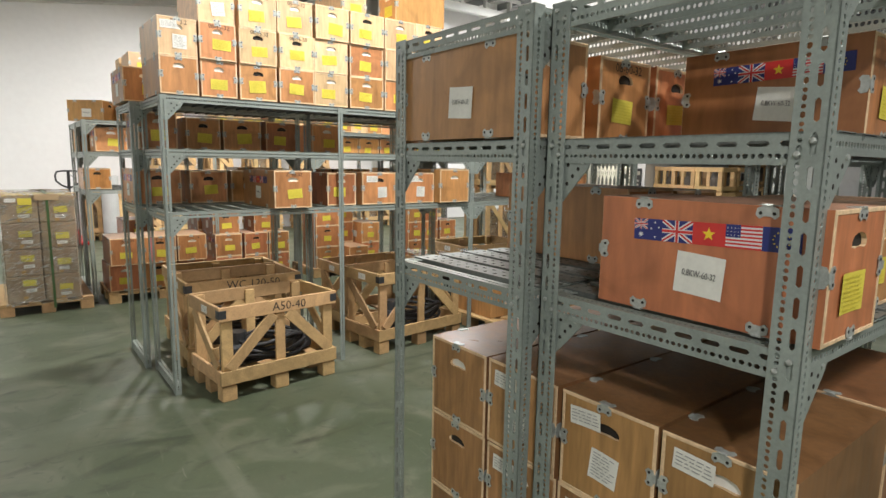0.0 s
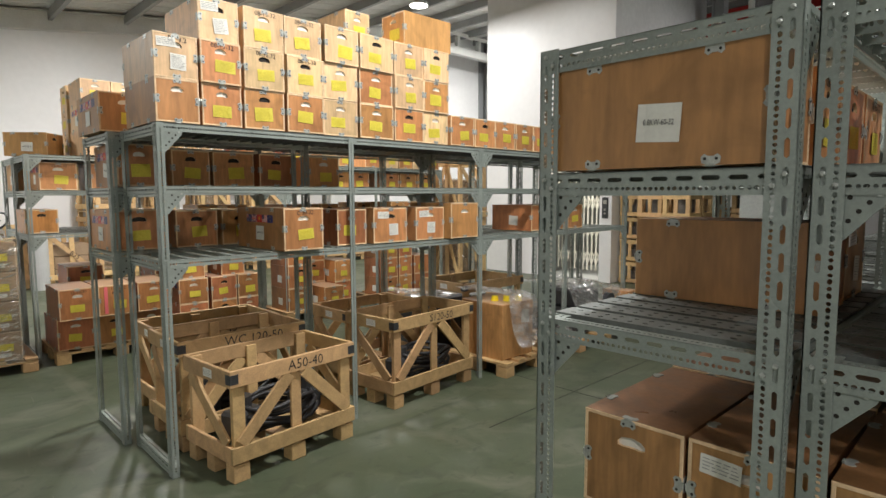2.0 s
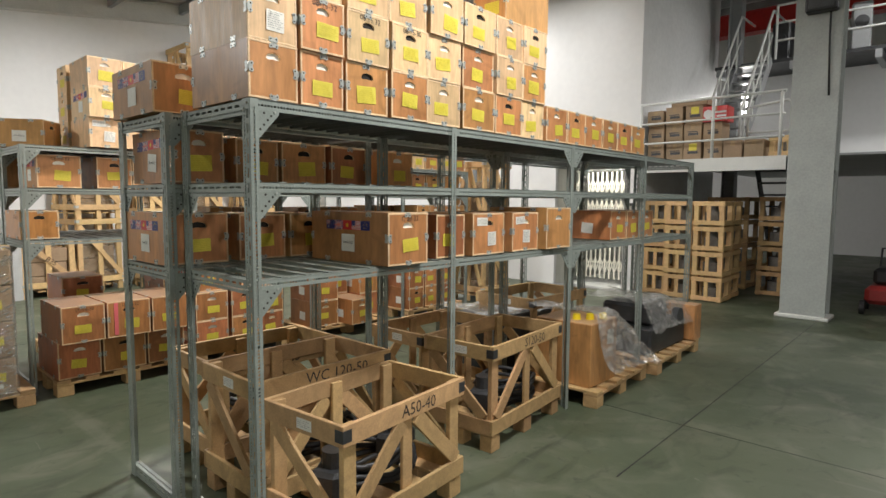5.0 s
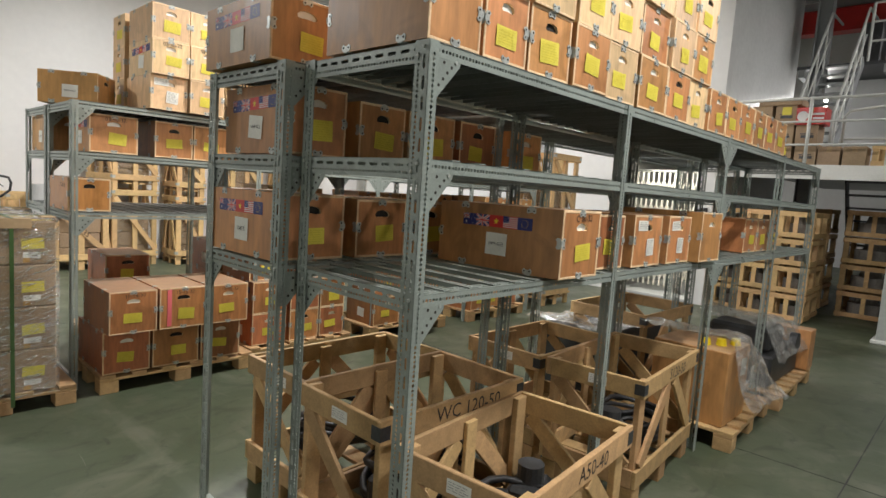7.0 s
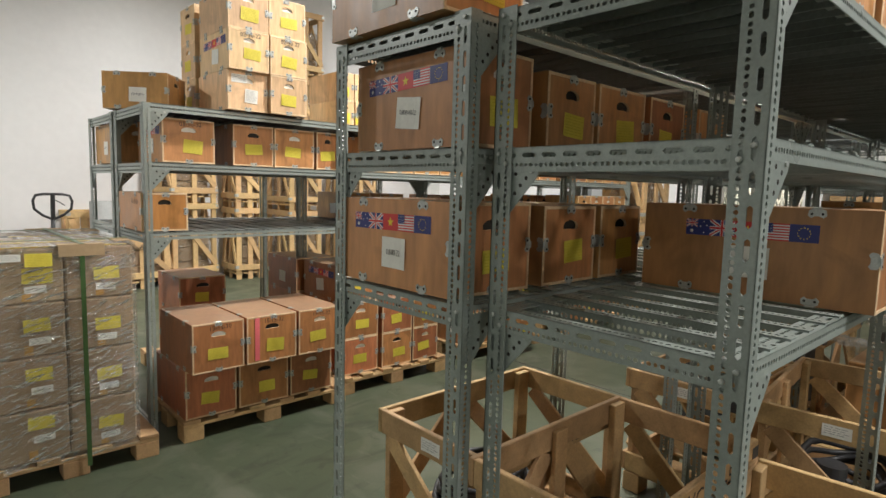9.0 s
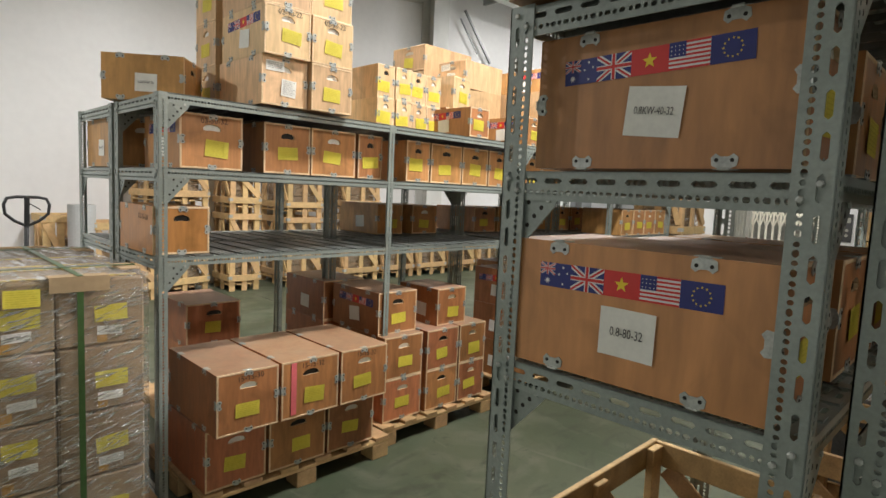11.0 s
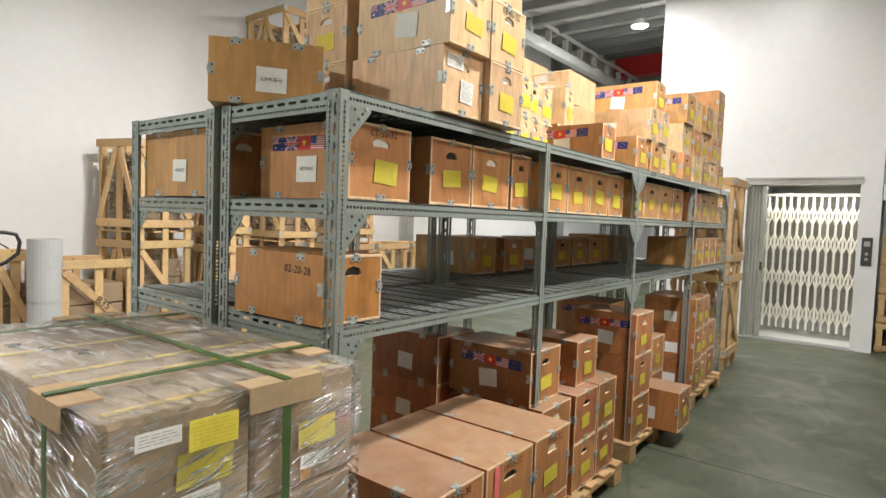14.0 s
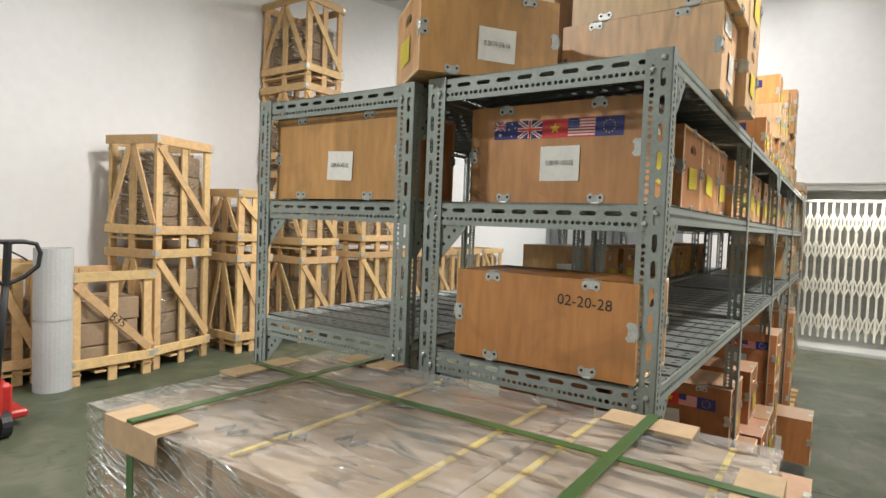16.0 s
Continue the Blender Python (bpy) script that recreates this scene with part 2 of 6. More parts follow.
CARD = mat("brown_corrugated_card", (0.33, 0.235, 0.145), 0.75, var=0.09, s1=3, s2=40, bump=0.12, rnd=0.08)
CARDL = mat("light_card", (0.42, 0.295, 0.165), 0.75, var=0.08, s1=4, s2=40, bump=0.12, rnd=0.08)
CARDPRINT = mat("orange_card_print", (0.50, 0.27, 0.06), 0.7, var=0.1, s1=12, s2=60, bump=0.05)
STRAP = mat("green_polyester_strap", (0.05, 0.105, 0.03), 0.35, var=0.08, s1=30, s2=200, bump=0.1)
TAPE = mat("yellow_tape", (0.74, 0.56, 0.10), 0.3, var=0.06, s1=10, s2=60, bump=0.05)
FILM = film_mat("stretch_film", 0.05, 0.95, 0.10, 0.0, 0.10, (1.5, 1.5, 11), (0.508, 0.625), 0.03, 1.6, (0.22, -0.3, 0.1))
FILMTOP = film_mat("stretch_film_top", 0.08, 0.85, 0.12, 0.14, 0.34, (5, 1.4, 4), (0.50, 0.65), 0.010, 0.8)
FILMB = film_mat("dust_film", 0.12, 0.6, 0.16, 0.12, 0.5, (1.2, 1.2, 2), (0.42, 0.64), 0.012)
TUBE = mat("grey_board_tube", (0.47, 0.48, 0.47), 0.6, var=0.05, s1=3, s2=50, bump=0.06)
PINK = mat("pink_tape", (0.86, 0.18, 0.20), 0.5, var=0.05, bump=0.05)
GATEM = mat("ivory_gate_enamel", (0.83, 0.80, 0.70), 0.4, var=0.04, s1=5, s2=60, bump=0.03)
INOX = mat("brushed_stainless", (0.42, 0.42, 0.385), 0.32, 0.5, var=0.07, s1=2, s2=50, stretch=(1, 1, 8), bump=0.04)
PLEAT = mat("grey_folding_door_steel", (0.56, 0.56, 0.51), 0.35, 0.3, var=0.07, s1=2, s2=50, bump=0.04)
YELLOWP = mat("yellow_plastic", (0.85, 0.66, 0.02), 0.35, var=0.05, bump=0.03)
LIFTGLOW = glow("lift_diffuser", (1.0, 0.97, 0.9), 2.0)
LAMPGLOW = glow("led_diffuser", (1.0, 0.96, 0.9), 9.0)


def floor_mat():
    """Worn green epoxy over concrete: broad stains, scuffs and fine dust, with an uneven gloss."""
    m = bpy.data.materials.new("worn_green_epoxy_floor")
    m.use_nodes = True
    nt = m.node_tree
    b = nt.nodes["Principled BSDF"]
    tc = nt.nodes.new("ShaderNodeTexCoord")

    def noise_tex(scale, detail, dist=0.0, stretch=(1, 1, 1)):
        mp = nt.nodes.new("ShaderNodeMapping")
        mp.inputs["Scale"].default_value = stretch
        n = nt.nodes.new("ShaderNodeTexNoise")
        n.inputs["Scale"].default_value, n.inputs["Detail"].default_value, n.inputs["Distortion"].default_value = scale, detail, dist
        nt.links.new(tc.outputs["Object"], mp.inputs["Vector"])
        nt.links.new(mp.outputs[0], n.inputs["Vector"])
        return n.outputs["Fac"]

    def blend(fac, a, c, lo, hi):
        mr = nt.nodes.new("ShaderNodeMapRange")
        mr.inputs["From Min"].default_value, mr.inputs["From Max"].default_value = lo, hi
        nt.links.new(fac, mr.inputs["Value"])
        mx = nt.nodes.new("ShaderNodeMix")
        mx.data_type = "RGBA"
        nt.links.new(mr.outputs[0], mx.inputs["Factor"])
        for sock, v in ((mx.inputs["A"], a), (mx.inputs["B"], c)):
            sock = [s for s in mx.inputs if s.name == sock.name and s.type == "RGBA"][0]
            if isinstance(v, tuple):
                sock.default_value = (*v, 1)
            else:
                nt.links.new(v, sock)
        return [o for o in mx.outputs if o.type == "RGBA"][0]

    broad = noise_tex(0.55, 5, 0.6)
    col = blend(broad, (0.050, 0.068, 0.037), (0.100, 0.115, 0.072), 0.32, 0.68)
    col = blend(noise_tex(2.4, 6, 1.2), col, (0.150, 0.155, 0.112), 0.50, 0.80)
    col = blend(noise_tex(1.3, 6, 2.0, (1, 2.5, 1)), col, (0.030, 0.038, 0.023), 0.56, 0.78)
    col = blend(noise_tex(0.33, 4, 0.8), col, (0.125, 0.118, 0.083), 0.52, 0.9)
    col = blend(noise_tex(3.2, 7, 3.0, (1, 0.25, 1)), col, (0.140, 0.145, 0.106), 0.64, 0.82)
    col = blend(noise_tex(7.5, 6, 1.6), col, (0.036, 0.044, 0.028), 0.60, 0.80)
    col = blend(noise_tex(46, 4), col, (0.115, 0.130, 0.085), 0.62, 0.9)
    col = blend(noise_tex(16, 7, 4.0, (1, 0.12, 1)), col, (0.17, 0.172, 0.135), 0.70, 0.80)
    # a worn pale stripe along the rack ends
    sep = nt.nodes.new("ShaderNodeSeparateXYZ")
    nt.links.new(tc.outputs["Object"], sep.inputs[0])
    off = nt.nodes.new("ShaderNodeMath")
    off.operation = "SUBTRACT"
    off.inputs[1].default_value = 1.07
    nt.links.new(sep.outputs["X"], off.inputs[0])
    dist = nt.nodes.new("ShaderNodeMath")
    dist.operation = "ABSOLUTE"
    nt.links.new(off.outputs[0], dist.inputs[0])
    near = nt.nodes.new("ShaderNodeMapRange")
    near.inputs["From Min"].default_value, near.inputs["From Max"].default_value = 0.03, 0.085
    near.inputs["To Min"].default_value, near.inputs["To Max"].default_value = 0.5, 0.0
    nt.links.new(dist.outputs[0], near.inputs["Value"])
    worn = nt.nodes.new("ShaderNodeMath")
    worn.operation = "MULTIPLY"
    nt.links.new(near.outputs[0], worn.inputs[0])
    nt.links.new(noise_tex(1.1, 5, 0.5), worn.inputs[1])
    col = blend(worn.outputs[0], col, (0.16, 0.168, 0.125), 0.15, 0.6)
    nt.links.new(col, b.inputs["Base Color"])
    mr = nt.nodes.new("ShaderNodeMapRange")
    mr.inputs["To Min"].default_value, mr.inputs["To Max"].default_value = 0.3, 0.72
    nt.links.new(noise_tex(1.8, 6, 1.0), mr.inputs["Value"])
    nt.links.new(mr.outputs[0], b.inputs["Roughness"])
    bp = nt.nodes.new("ShaderNodeBump")
    bp.inputs["Strength"].default_value, bp.inputs["Distance"].default_value = 0.12, 0.004
    nt.links.new(noise_tex(9, 5), bp.inputs["Height"])
    nt.links.new(bp.outputs[0], b.inputs["Normal"])
    return m


FLOORM = floor_mat()


# ---- builders ----
class Build:
    """Gathers faces with material numbers, for one mesh."""

    def __init__(self):
        self.v, self.f, self.m = [], [], []

    def add(self, verts, faces, mi=0, at=None):
        n = len(self.v)
        self.v += [tuple(at @ Vector(p)) for p in verts] if at is not None else [tuple(p) for p in verts]
        self.f += [tuple(n + i for i in f) for f in faces]
        self.m += [mi] * len(faces)
        return self

    def box(self, x0, x1, y0, y1, z0, z1, mi=0, at=None):
        v = [(x, y, z) for z in (z0, z1) for y in (y0, y1) for x in (x0, x1)]
        return self.add(v, [(0, 2, 3, 1), (4, 5, 7, 6), (0, 1, 5, 4), (2, 6, 7, 3), (0, 4, 6, 2), (1, 3, 7, 5)], mi, at)

    def cbox(self, x0, x1, y0, y1, z0, z1, c=0.003, mi=0, at=None):
        """A box with chamfered edges."""
        lo, hi = (x0, y0, z0), (x1, y1, z1)
        v, idx = [], {}
        for s in range(8):
            sgn = (s & 1, s >> 1 & 1, s >> 2 & 1)
            for k in range(3):
                idx[s, k] = len(v)
                v.append(tuple((hi[a] if sgn[a] else lo[a]) + (0 if a == k else (-c if sgn[a] else c)) for a in range(3)))
        mid = Vector([(a + b) / 2 for a, b in zip(lo, hi)])
        faces = []
        for k in range(3):
            a, b = [i for i in range(3) if i != k]
            for side in (0, 1):
                base = side << k
                faces.append([idx[base, k], idx[base | 1 << a, k], idx[base | 1 << a | 1 << b, k], idx[base | 1 << b, k]])
            for s in range(8):
                if not s & 1 << k:
                    t = s | 1 << k
                    faces.append([idx[s, a], idx[t, a], idx[t, b], idx[s, b]])
        faces += [[idx[s, 0], idx[s, 1], idx[s, 2]] for s in range(8)]
        out = []
        for f in faces:
            p = [Vector(v[i]) for i in f]
            n = (p[1] - p[0]).cross(p[2] - p[0])
            ctr = sum(p, Vector()) / len(p)
            out.append(f if n.dot(ctr - mid) > 0 else f[::-1])
        return self.add(v, out, mi, at)

    def board(self, p, q, w, t, up=(0, 0, 1), c=0.002, mi=0):
        """A sawn board from p to q, w wide across and t thick along up x run."""
        p, q = Vector(p), Vector(q)
        run = (q - p).normalized()
        side = run.cross(Vector(up)).normalized()
        upv = side.cross(run)
        m = Matrix((run, side, upv)).transposed().to_4x4()
        m.translation = p
        return self.cbox(0, (q - p).length, -t / 2, t / 2, -w / 2, w / 2, c, mi, m)

    def cyl(self, p, q, r, n=10, mi=0, r2=None, caps=True):
        p, q = Vector(p), Vector(q)
        ax = (q - p).normalized()
        u = ax.orthogonal().normalized()
        w = ax.cross(u)
        r2 = r if r2 is None else r2
        ring = [(math.cos(2 * math.pi * i / n), math.sin(2 * math.pi * i / n)) for i in range(n)]
        v = [p + r * (a * u + b * w) for a, b in ring] + [q + r2 * (a * u + b * w) for a, b in ring]
        f = [(i, (i + 1) % n, n + (i + 1) % n, n + i) for i in range(n)]
        if caps:
            f += [tuple(range(n))[::-1], tuple(range(n, 2 * n))]
        return self.add(v, f, mi)

    def tube(self, pts, r, n=8, mi=0, closed=False):
        """A round bar bent along points."""
        pts = [Vector(p) for p in pts]
        k = len(pts)
        rings, u = [], None
        for i, p in enumerate(pts):
            a = pts[(i - 1) % k] if closed or i else p
            b = pts[(i + 1) % k] if closed or i < k - 1 else p
            ax = (b - a).normalized()
            u = ax.orthogonal().normalized() if u is None else (u - ax * u.dot(ax)).normalized()
            w = ax.cross(u)
            rings.append([p + r * (math.cos(2 * math.pi * j / n) * u + math.sin(2 * math.pi * j / n) * w) for j in range(n)])
        v = [q for ring in rings for q in ring]
        f = []
        for i in range(k if closed else k - 1):
            o, e = i * n, ((i + 1) % k) * n
            f += [(o + j, o + (j + 1) % n, e + (j + 1) % n, e + j) for j in range(n)]
        if not closed:
            f += [tuple(range(n))[::-1], tuple(range((k - 1) * n, k * n))]
        return self.add(v, f, mi)

    def plate(self, cols, rows, holes, t, at=None, mi=0, c=0.3):
        """A punched plate in x and y between the breaks, t thick downwards from z = 0; the cells in holes are open, with cut corners."""
        v, f, seen = [], [], {}

        def vert(x, y, z):
            key = (round(x, 5), round(y, 5), z)
            if key not in seen:
                seen[key] = len(v)
                v.append((x, y, -t * z))
            return seen[key]

        nc, nr = len(cols) - 1, len(rows) - 1
        for i in range(nc):
            for j in range(nr):
                x0, x1, y0, y1 = cols[i], cols[i + 1], rows[j], rows[j + 1]
                if (i, j) in holes:
                    d = c * min(x1 - x0, y1 - y0)
                    octo = [(x0 + d, y0), (x1 - d, y0), (x1, y0 + d), (x1, y1 - d), (x1 - d, y1), (x0 + d, y1), (x0, y1 - d), (x0, y0 + d)]
                    for cx, cy, a, b in ((x0, y0, 7, 0), (x1, y0, 1, 2), (x1, y1, 3, 4), (x0, y1, 5, 6)):
                        for z in (0, 1):
                            tri = (vert(cx, cy, z), vert(*octo[b], z), vert(*octo[a], z))
                            f.append(tri if z == 0 else tri[::-1])
                    for k in range(8):
                        p, q = octo[k], octo[(k + 1) % 8]
                        f.append((vert(*p, 0), vert(*q, 0), vert(*q, 1), vert(*p, 1)))
                    continue
                f.append((vert(x0, y0, 0), vert(x1, y0, 0), vert(x1, y1, 0), vert(x0, y1, 0)))
                f.append((vert(x0, y1, 1), vert(x1, y1, 1), vert(x1, y0, 1), vert(x0, y0, 1)))
        X, Y = cols[-1], rows[-1]
        for a, b in (((cols[0], rows[0]), (X, rows[0])), ((X, rows[0]), (X, Y)), ((X, Y), (cols[0], Y)), ((cols[0], Y), (cols[0], rows[0]))):
            f.append((vert(*a, 0), vert(*a, 1), vert(*b, 1), vert(*b, 0)))
        return self.add(v, f, mi, at)

    def mesh(self, name, mats, smooth=False):
        me = bpy.data.meshes.new(name)
        one, ids = {}, []
        for p in self.v:
            ids.append(one.setdefault((round(p[0], 6), round(p[1], 6), round(p[2], 6)), len(one)))
        me.from_pydata(list(one), [], [tuple(ids[i] for i in f) for f in self.f])
        for m in mats:
            me.materials.append(m)
        me.polygons.foreach_set("material_index", self.m)
        if smooth:
            me.polygons.foreach_set("use_smooth", [True] * len(self.f))
        me.update()
        return me


def part(name, data, material=None, parent=None, label="", at=None, smooth=False):
    """Links a Build or a mesh as one object under a thing or a part."""
    if isinstance(data, Build):
        data = data.mesh(name, material if isinstance(material, (list, tuple)) else [material], smooth)
    ob = new(name, data)
    if parent is not None:
        ob.parent = parent
    if at is not None:
        ob.matrix_basis = at
    if label:
        ob["label"] = label
    return ob


def thing(name, label, category, group="", at=None, data=None, kind=""):
    ob = new(name, data)
    if at is not None:
        ob.matrix_basis = at
    return tagged(ob, label, category, group, kind)


CACHE = {}


def cached(key, make):
    if key not in CACHE:
        CACHE[key] = make()
    return CACHE[key]


def text_mesh(words, size, material, bold=0.0):
    """Flat lettering in the built-in font, centred, in x and z, facing -y."""
    def make():
        cu = bpy.data.curves.new("lettering", "FONT")
        cu.body, cu.size, cu.align_x, cu.align_y, cu.offset, cu.resolution_u = words, size, "CENTER", "CENTER", bold, 2
        ob = bpy.data.objects.new("lettering", cu)
        me = bpy.data.meshes.new_from_object(ob)
        me.transform(pose(0, 0, 0, 90))
        me.materials.clear()
        me.materials.append(material)
        bpy.data.objects.remove(ob)
        bpy.data.curves.remove(cu)
        return me
    return cached(("text", words, size, material.name, bold), make)


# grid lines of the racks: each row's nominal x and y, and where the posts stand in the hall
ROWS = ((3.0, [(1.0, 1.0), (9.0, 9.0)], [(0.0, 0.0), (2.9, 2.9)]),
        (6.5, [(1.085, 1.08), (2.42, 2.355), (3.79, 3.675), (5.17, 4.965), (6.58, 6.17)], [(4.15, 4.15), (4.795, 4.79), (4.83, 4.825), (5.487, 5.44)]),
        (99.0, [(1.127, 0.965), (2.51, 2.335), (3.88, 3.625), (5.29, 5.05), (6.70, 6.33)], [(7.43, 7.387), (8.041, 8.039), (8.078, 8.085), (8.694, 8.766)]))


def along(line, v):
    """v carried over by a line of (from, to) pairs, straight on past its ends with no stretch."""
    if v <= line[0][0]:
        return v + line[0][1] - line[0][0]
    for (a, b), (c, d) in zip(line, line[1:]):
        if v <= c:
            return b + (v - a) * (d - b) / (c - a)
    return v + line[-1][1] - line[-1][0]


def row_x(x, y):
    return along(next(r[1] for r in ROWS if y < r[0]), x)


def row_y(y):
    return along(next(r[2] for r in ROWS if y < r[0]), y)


# ---- wooden boxes ----
def box_mesh(w, l, h, hole, pale):
    """A plywood box: pale cut edges round each end panel, and a hand hole sunk into both ends."""
    def make():
        b = Build()
        t, cx, cz = 0.009, 0.0, h * 0.765
        iw, ih = w / 2 - t, h / 2 - t
        corner = [math.atan2(sz * ih + h / 2 - cz, sx * iw) for sx, sz in ((1, 1), (-1, 1), (-1, -1), (1, -1))]
        ang = sorted(corner + [math.radians(a) for a in (-172, -155, -100, -80, -60, -25, -8, 8, 25, 60, 80, 100, 120, 155, 172, -120)])
        n = len(ang)
        uv = []
        for a in ang:
            dx, dz = math.cos(a), math.sin(a)
            k = min([(iw if dx > 0 else -iw) / dx if abs(dx) > 1e-6 else 9, (h / 2 + ih - cz if dz > 0 else h / 2 - ih - cz) / dz if abs(dz) > 1e-6 else 9])
            uv.append((k * dx / iw, (cz + k * dz - h / 2) / ih))
        ax, az = 0.040 * w / 0.28, 0.0145

        def slot(a):
            r = 1 / ((abs(math.cos(a)) / ax) ** 3 + (abs(math.sin(a)) / az) ** 3) ** (1 / 3)
            x, z = r * math.cos(a), r * math.sin(a)
            return x, cz + z - 0.008 * (x / ax) ** 2
        for s in (-1, 1):
            y = s * l / 2
            loops = [[(u * w / 2, y - s * 0.002, h / 2 + q * h / 2) for u, q in uv],
                     [(u * (w / 2 - 0.002), y, h / 2 + q * (h / 2 - 0.002)) for u, q in uv],
                     [(u * iw, y, h / 2 + q * ih) for u, q in uv],
                     [(u * (iw - 0.001), y - s * 0.0015, h / 2 + q * (ih - 0.001)) for u, q in uv],
                     [(slot(a)[0], y - s * 0.0015, slot(a)[1]) for a in ang],
                     [(slot(a)[0], y - s * 0.011, slot(a)[1]) for a in ang]]
            for k, mi in enumerate((2, 2, 2, 1, 2)):
                fs = [(i, (i + 1) % n, n + (i + 1) % n, n + i) for i in range(n)]
                b.add(loops[k] + loops[k + 1], fs if s < 0 else [f[::-1] for f in fs], mi)
            cap = tuple(range(n))
            b.add(loops[5], [cap if s < 0 else cap[::-1]], 3)
        fr = [(u * w / 2, -l / 2 + 0.002, h / 2 + q * h / 2) for u, q in uv]
        bk = [(x, l / 2 - 0.002, z) for x, _, z in fr]
        b.add(fr + bk, [((i + 1) % n, i, n + i, n + (i + 1) % n) for i in range(n)], 0)
        side, end = (PLYORANGE, PLYORANGE) if pale == "orange" else (PLYSHADE, PLYSHADEEND) if pale == "brown" else (PLYRED, PLYREDEND) if pale == "red" else (PLYPALE, PLYPALE) if pale else (PLY, PLYEND)
        return b.mesh("wooden_box", [side, end, PLYCUT, HOLE if hole else LINING])
    return cached(("box", round(w, 3), round(l, 3), round(h, 3), hole, pale), make)


def latch_mesh():
    """A folded sheet-metal box clip: two winged plates over an edge and a rivet on each."""
    def make():
        b = Build()
        for s in (0, 1):
            m = Matrix.Identity(4) if s == 0 else Matrix(((1, 0, 0, 0), (0, 0, -1, 0), (0, -1, 0, 0), (0, 0, 0, 1)))
            m = pose(0, 0, 0) if s == 0 else pose(0, 0, 0, -90)
            o = 0 if s == 0 else 1
            pts = [(-0.011, 0.0), (-0.024, -0.006), (-0.026, -0.022), (-0.017, -0.03), (-0.008, -0.024), (0.008, -0.024), (0.017, -0.03), (0.026, -0.022), (0.024, -0.006), (0.011, 0.0)]
            n = len(pts)
            if s == 0:
                v = [(x, -0.0022, z) for x, z in pts] + [(x, 0, z) for x, z in pts]
                f = [tuple(range(n))[::-1], *[(i, (i + 1) % n, n + (i + 1) % n, n + i) for i in range(n)]]
            else:
                v = [(x, -z, 0.0022) for x, z in pts] + [(x, -z, 0) for x, z in pts]
                f = [tuple(range(n)), *[((i + 1) % n, i, n + i, n + (i + 1) % n) for i in range(n)]]
            b.add(v, f)
        b.cyl((-0.015, -0.0032, -0.017), (-0.015, 0, -0.017), 0.0042, 8, 1)
        b.cyl((0.015, -0.0032, -0.017), (0.015, 0, -0.017), 0.0042, 8, 1)
        b.cyl((-0.011, -0.001, 0.001), (0.011, -0.001, 0.001), 0.004, 6)
        me = b.mesh("latch", [ZINC, HOLE])
        me.transform(Matrix.Scale(0.86, 4))
        return me
    return cached("latch", make)


def sticker_mesh(kind):
    """Paper stickers, flat in x and z and facing -y: a yellow or white sheet with rows of unreadable print."""
    def make():
        b = Build()
        rnd = random.Random(kind)
        if kind.startswith("yellow"):
            w, h, mats = rnd.uniform(0.100, 0.122), rnd.uniform(0.066, 0.082), [YELLOW, YELLOWINK]
        elif kind.startswith("sheet"):
            w, h, mats = 0.085, 0.085, [PAPER, GREYINK]
        elif kind.startswith("strip"):
            w, h, mats = 0.10, 0.05, [PAPER, GREYINK]
        else:
            w, h, mats = 0.110, 0.092, [PAPER, INK]
        k = 5
        cols = [-w / 2 + w * i / k for i in range(k + 1)]
        lift = [0.0012 + 0.0025 * rnd.random() if i in (0, k) else 0.0008 for i in range(k + 1)]
        v = [(x, -lift[i], z) for i, x in enumerate(cols) for z in (-h / 2, h / 2)]
        b.add(v, [(2 * i, 2 * i + 2, 2 * i + 3, 2 * i + 1) for i in range(k)])
        p = Build()
        z = h / 2 - 0.009
        while z > -h / 2 + 0.008 and not kind.startswith("white"):
            x = -w / 2 + 0.007
            while x < w / 2 - 0.02:
                run = rnd.uniform(0.008, 0.028)
                x1 = min(x + run, w / 2 - 0.006)
                p.add([(x, -0.004, z - 0.0012), (x1, -0.004, z - 0.0012), (x1, -0.004, z + 0.0012), (x, -0.004, z + 0.0012)], [(0, 1, 2, 3)])
                x = x1 + 0.005
            z -= 0.009
        return b.mesh("label", mats[:1]), p.mesh("print", mats[1:]) if p.v else None
    return cached(("sticker", kind), make)


def sticker(kind, parent, label, at, name="label"):
    """A paper label with its unreadable fine print."""
    sheet, fine = sticker_mesh(kind)
    ob = part(name, sheet, None, parent, label, at)
    if fine:
        tagged(part("print", fine, None, ob, "rows of small print"), kind="stuff")
    return ob


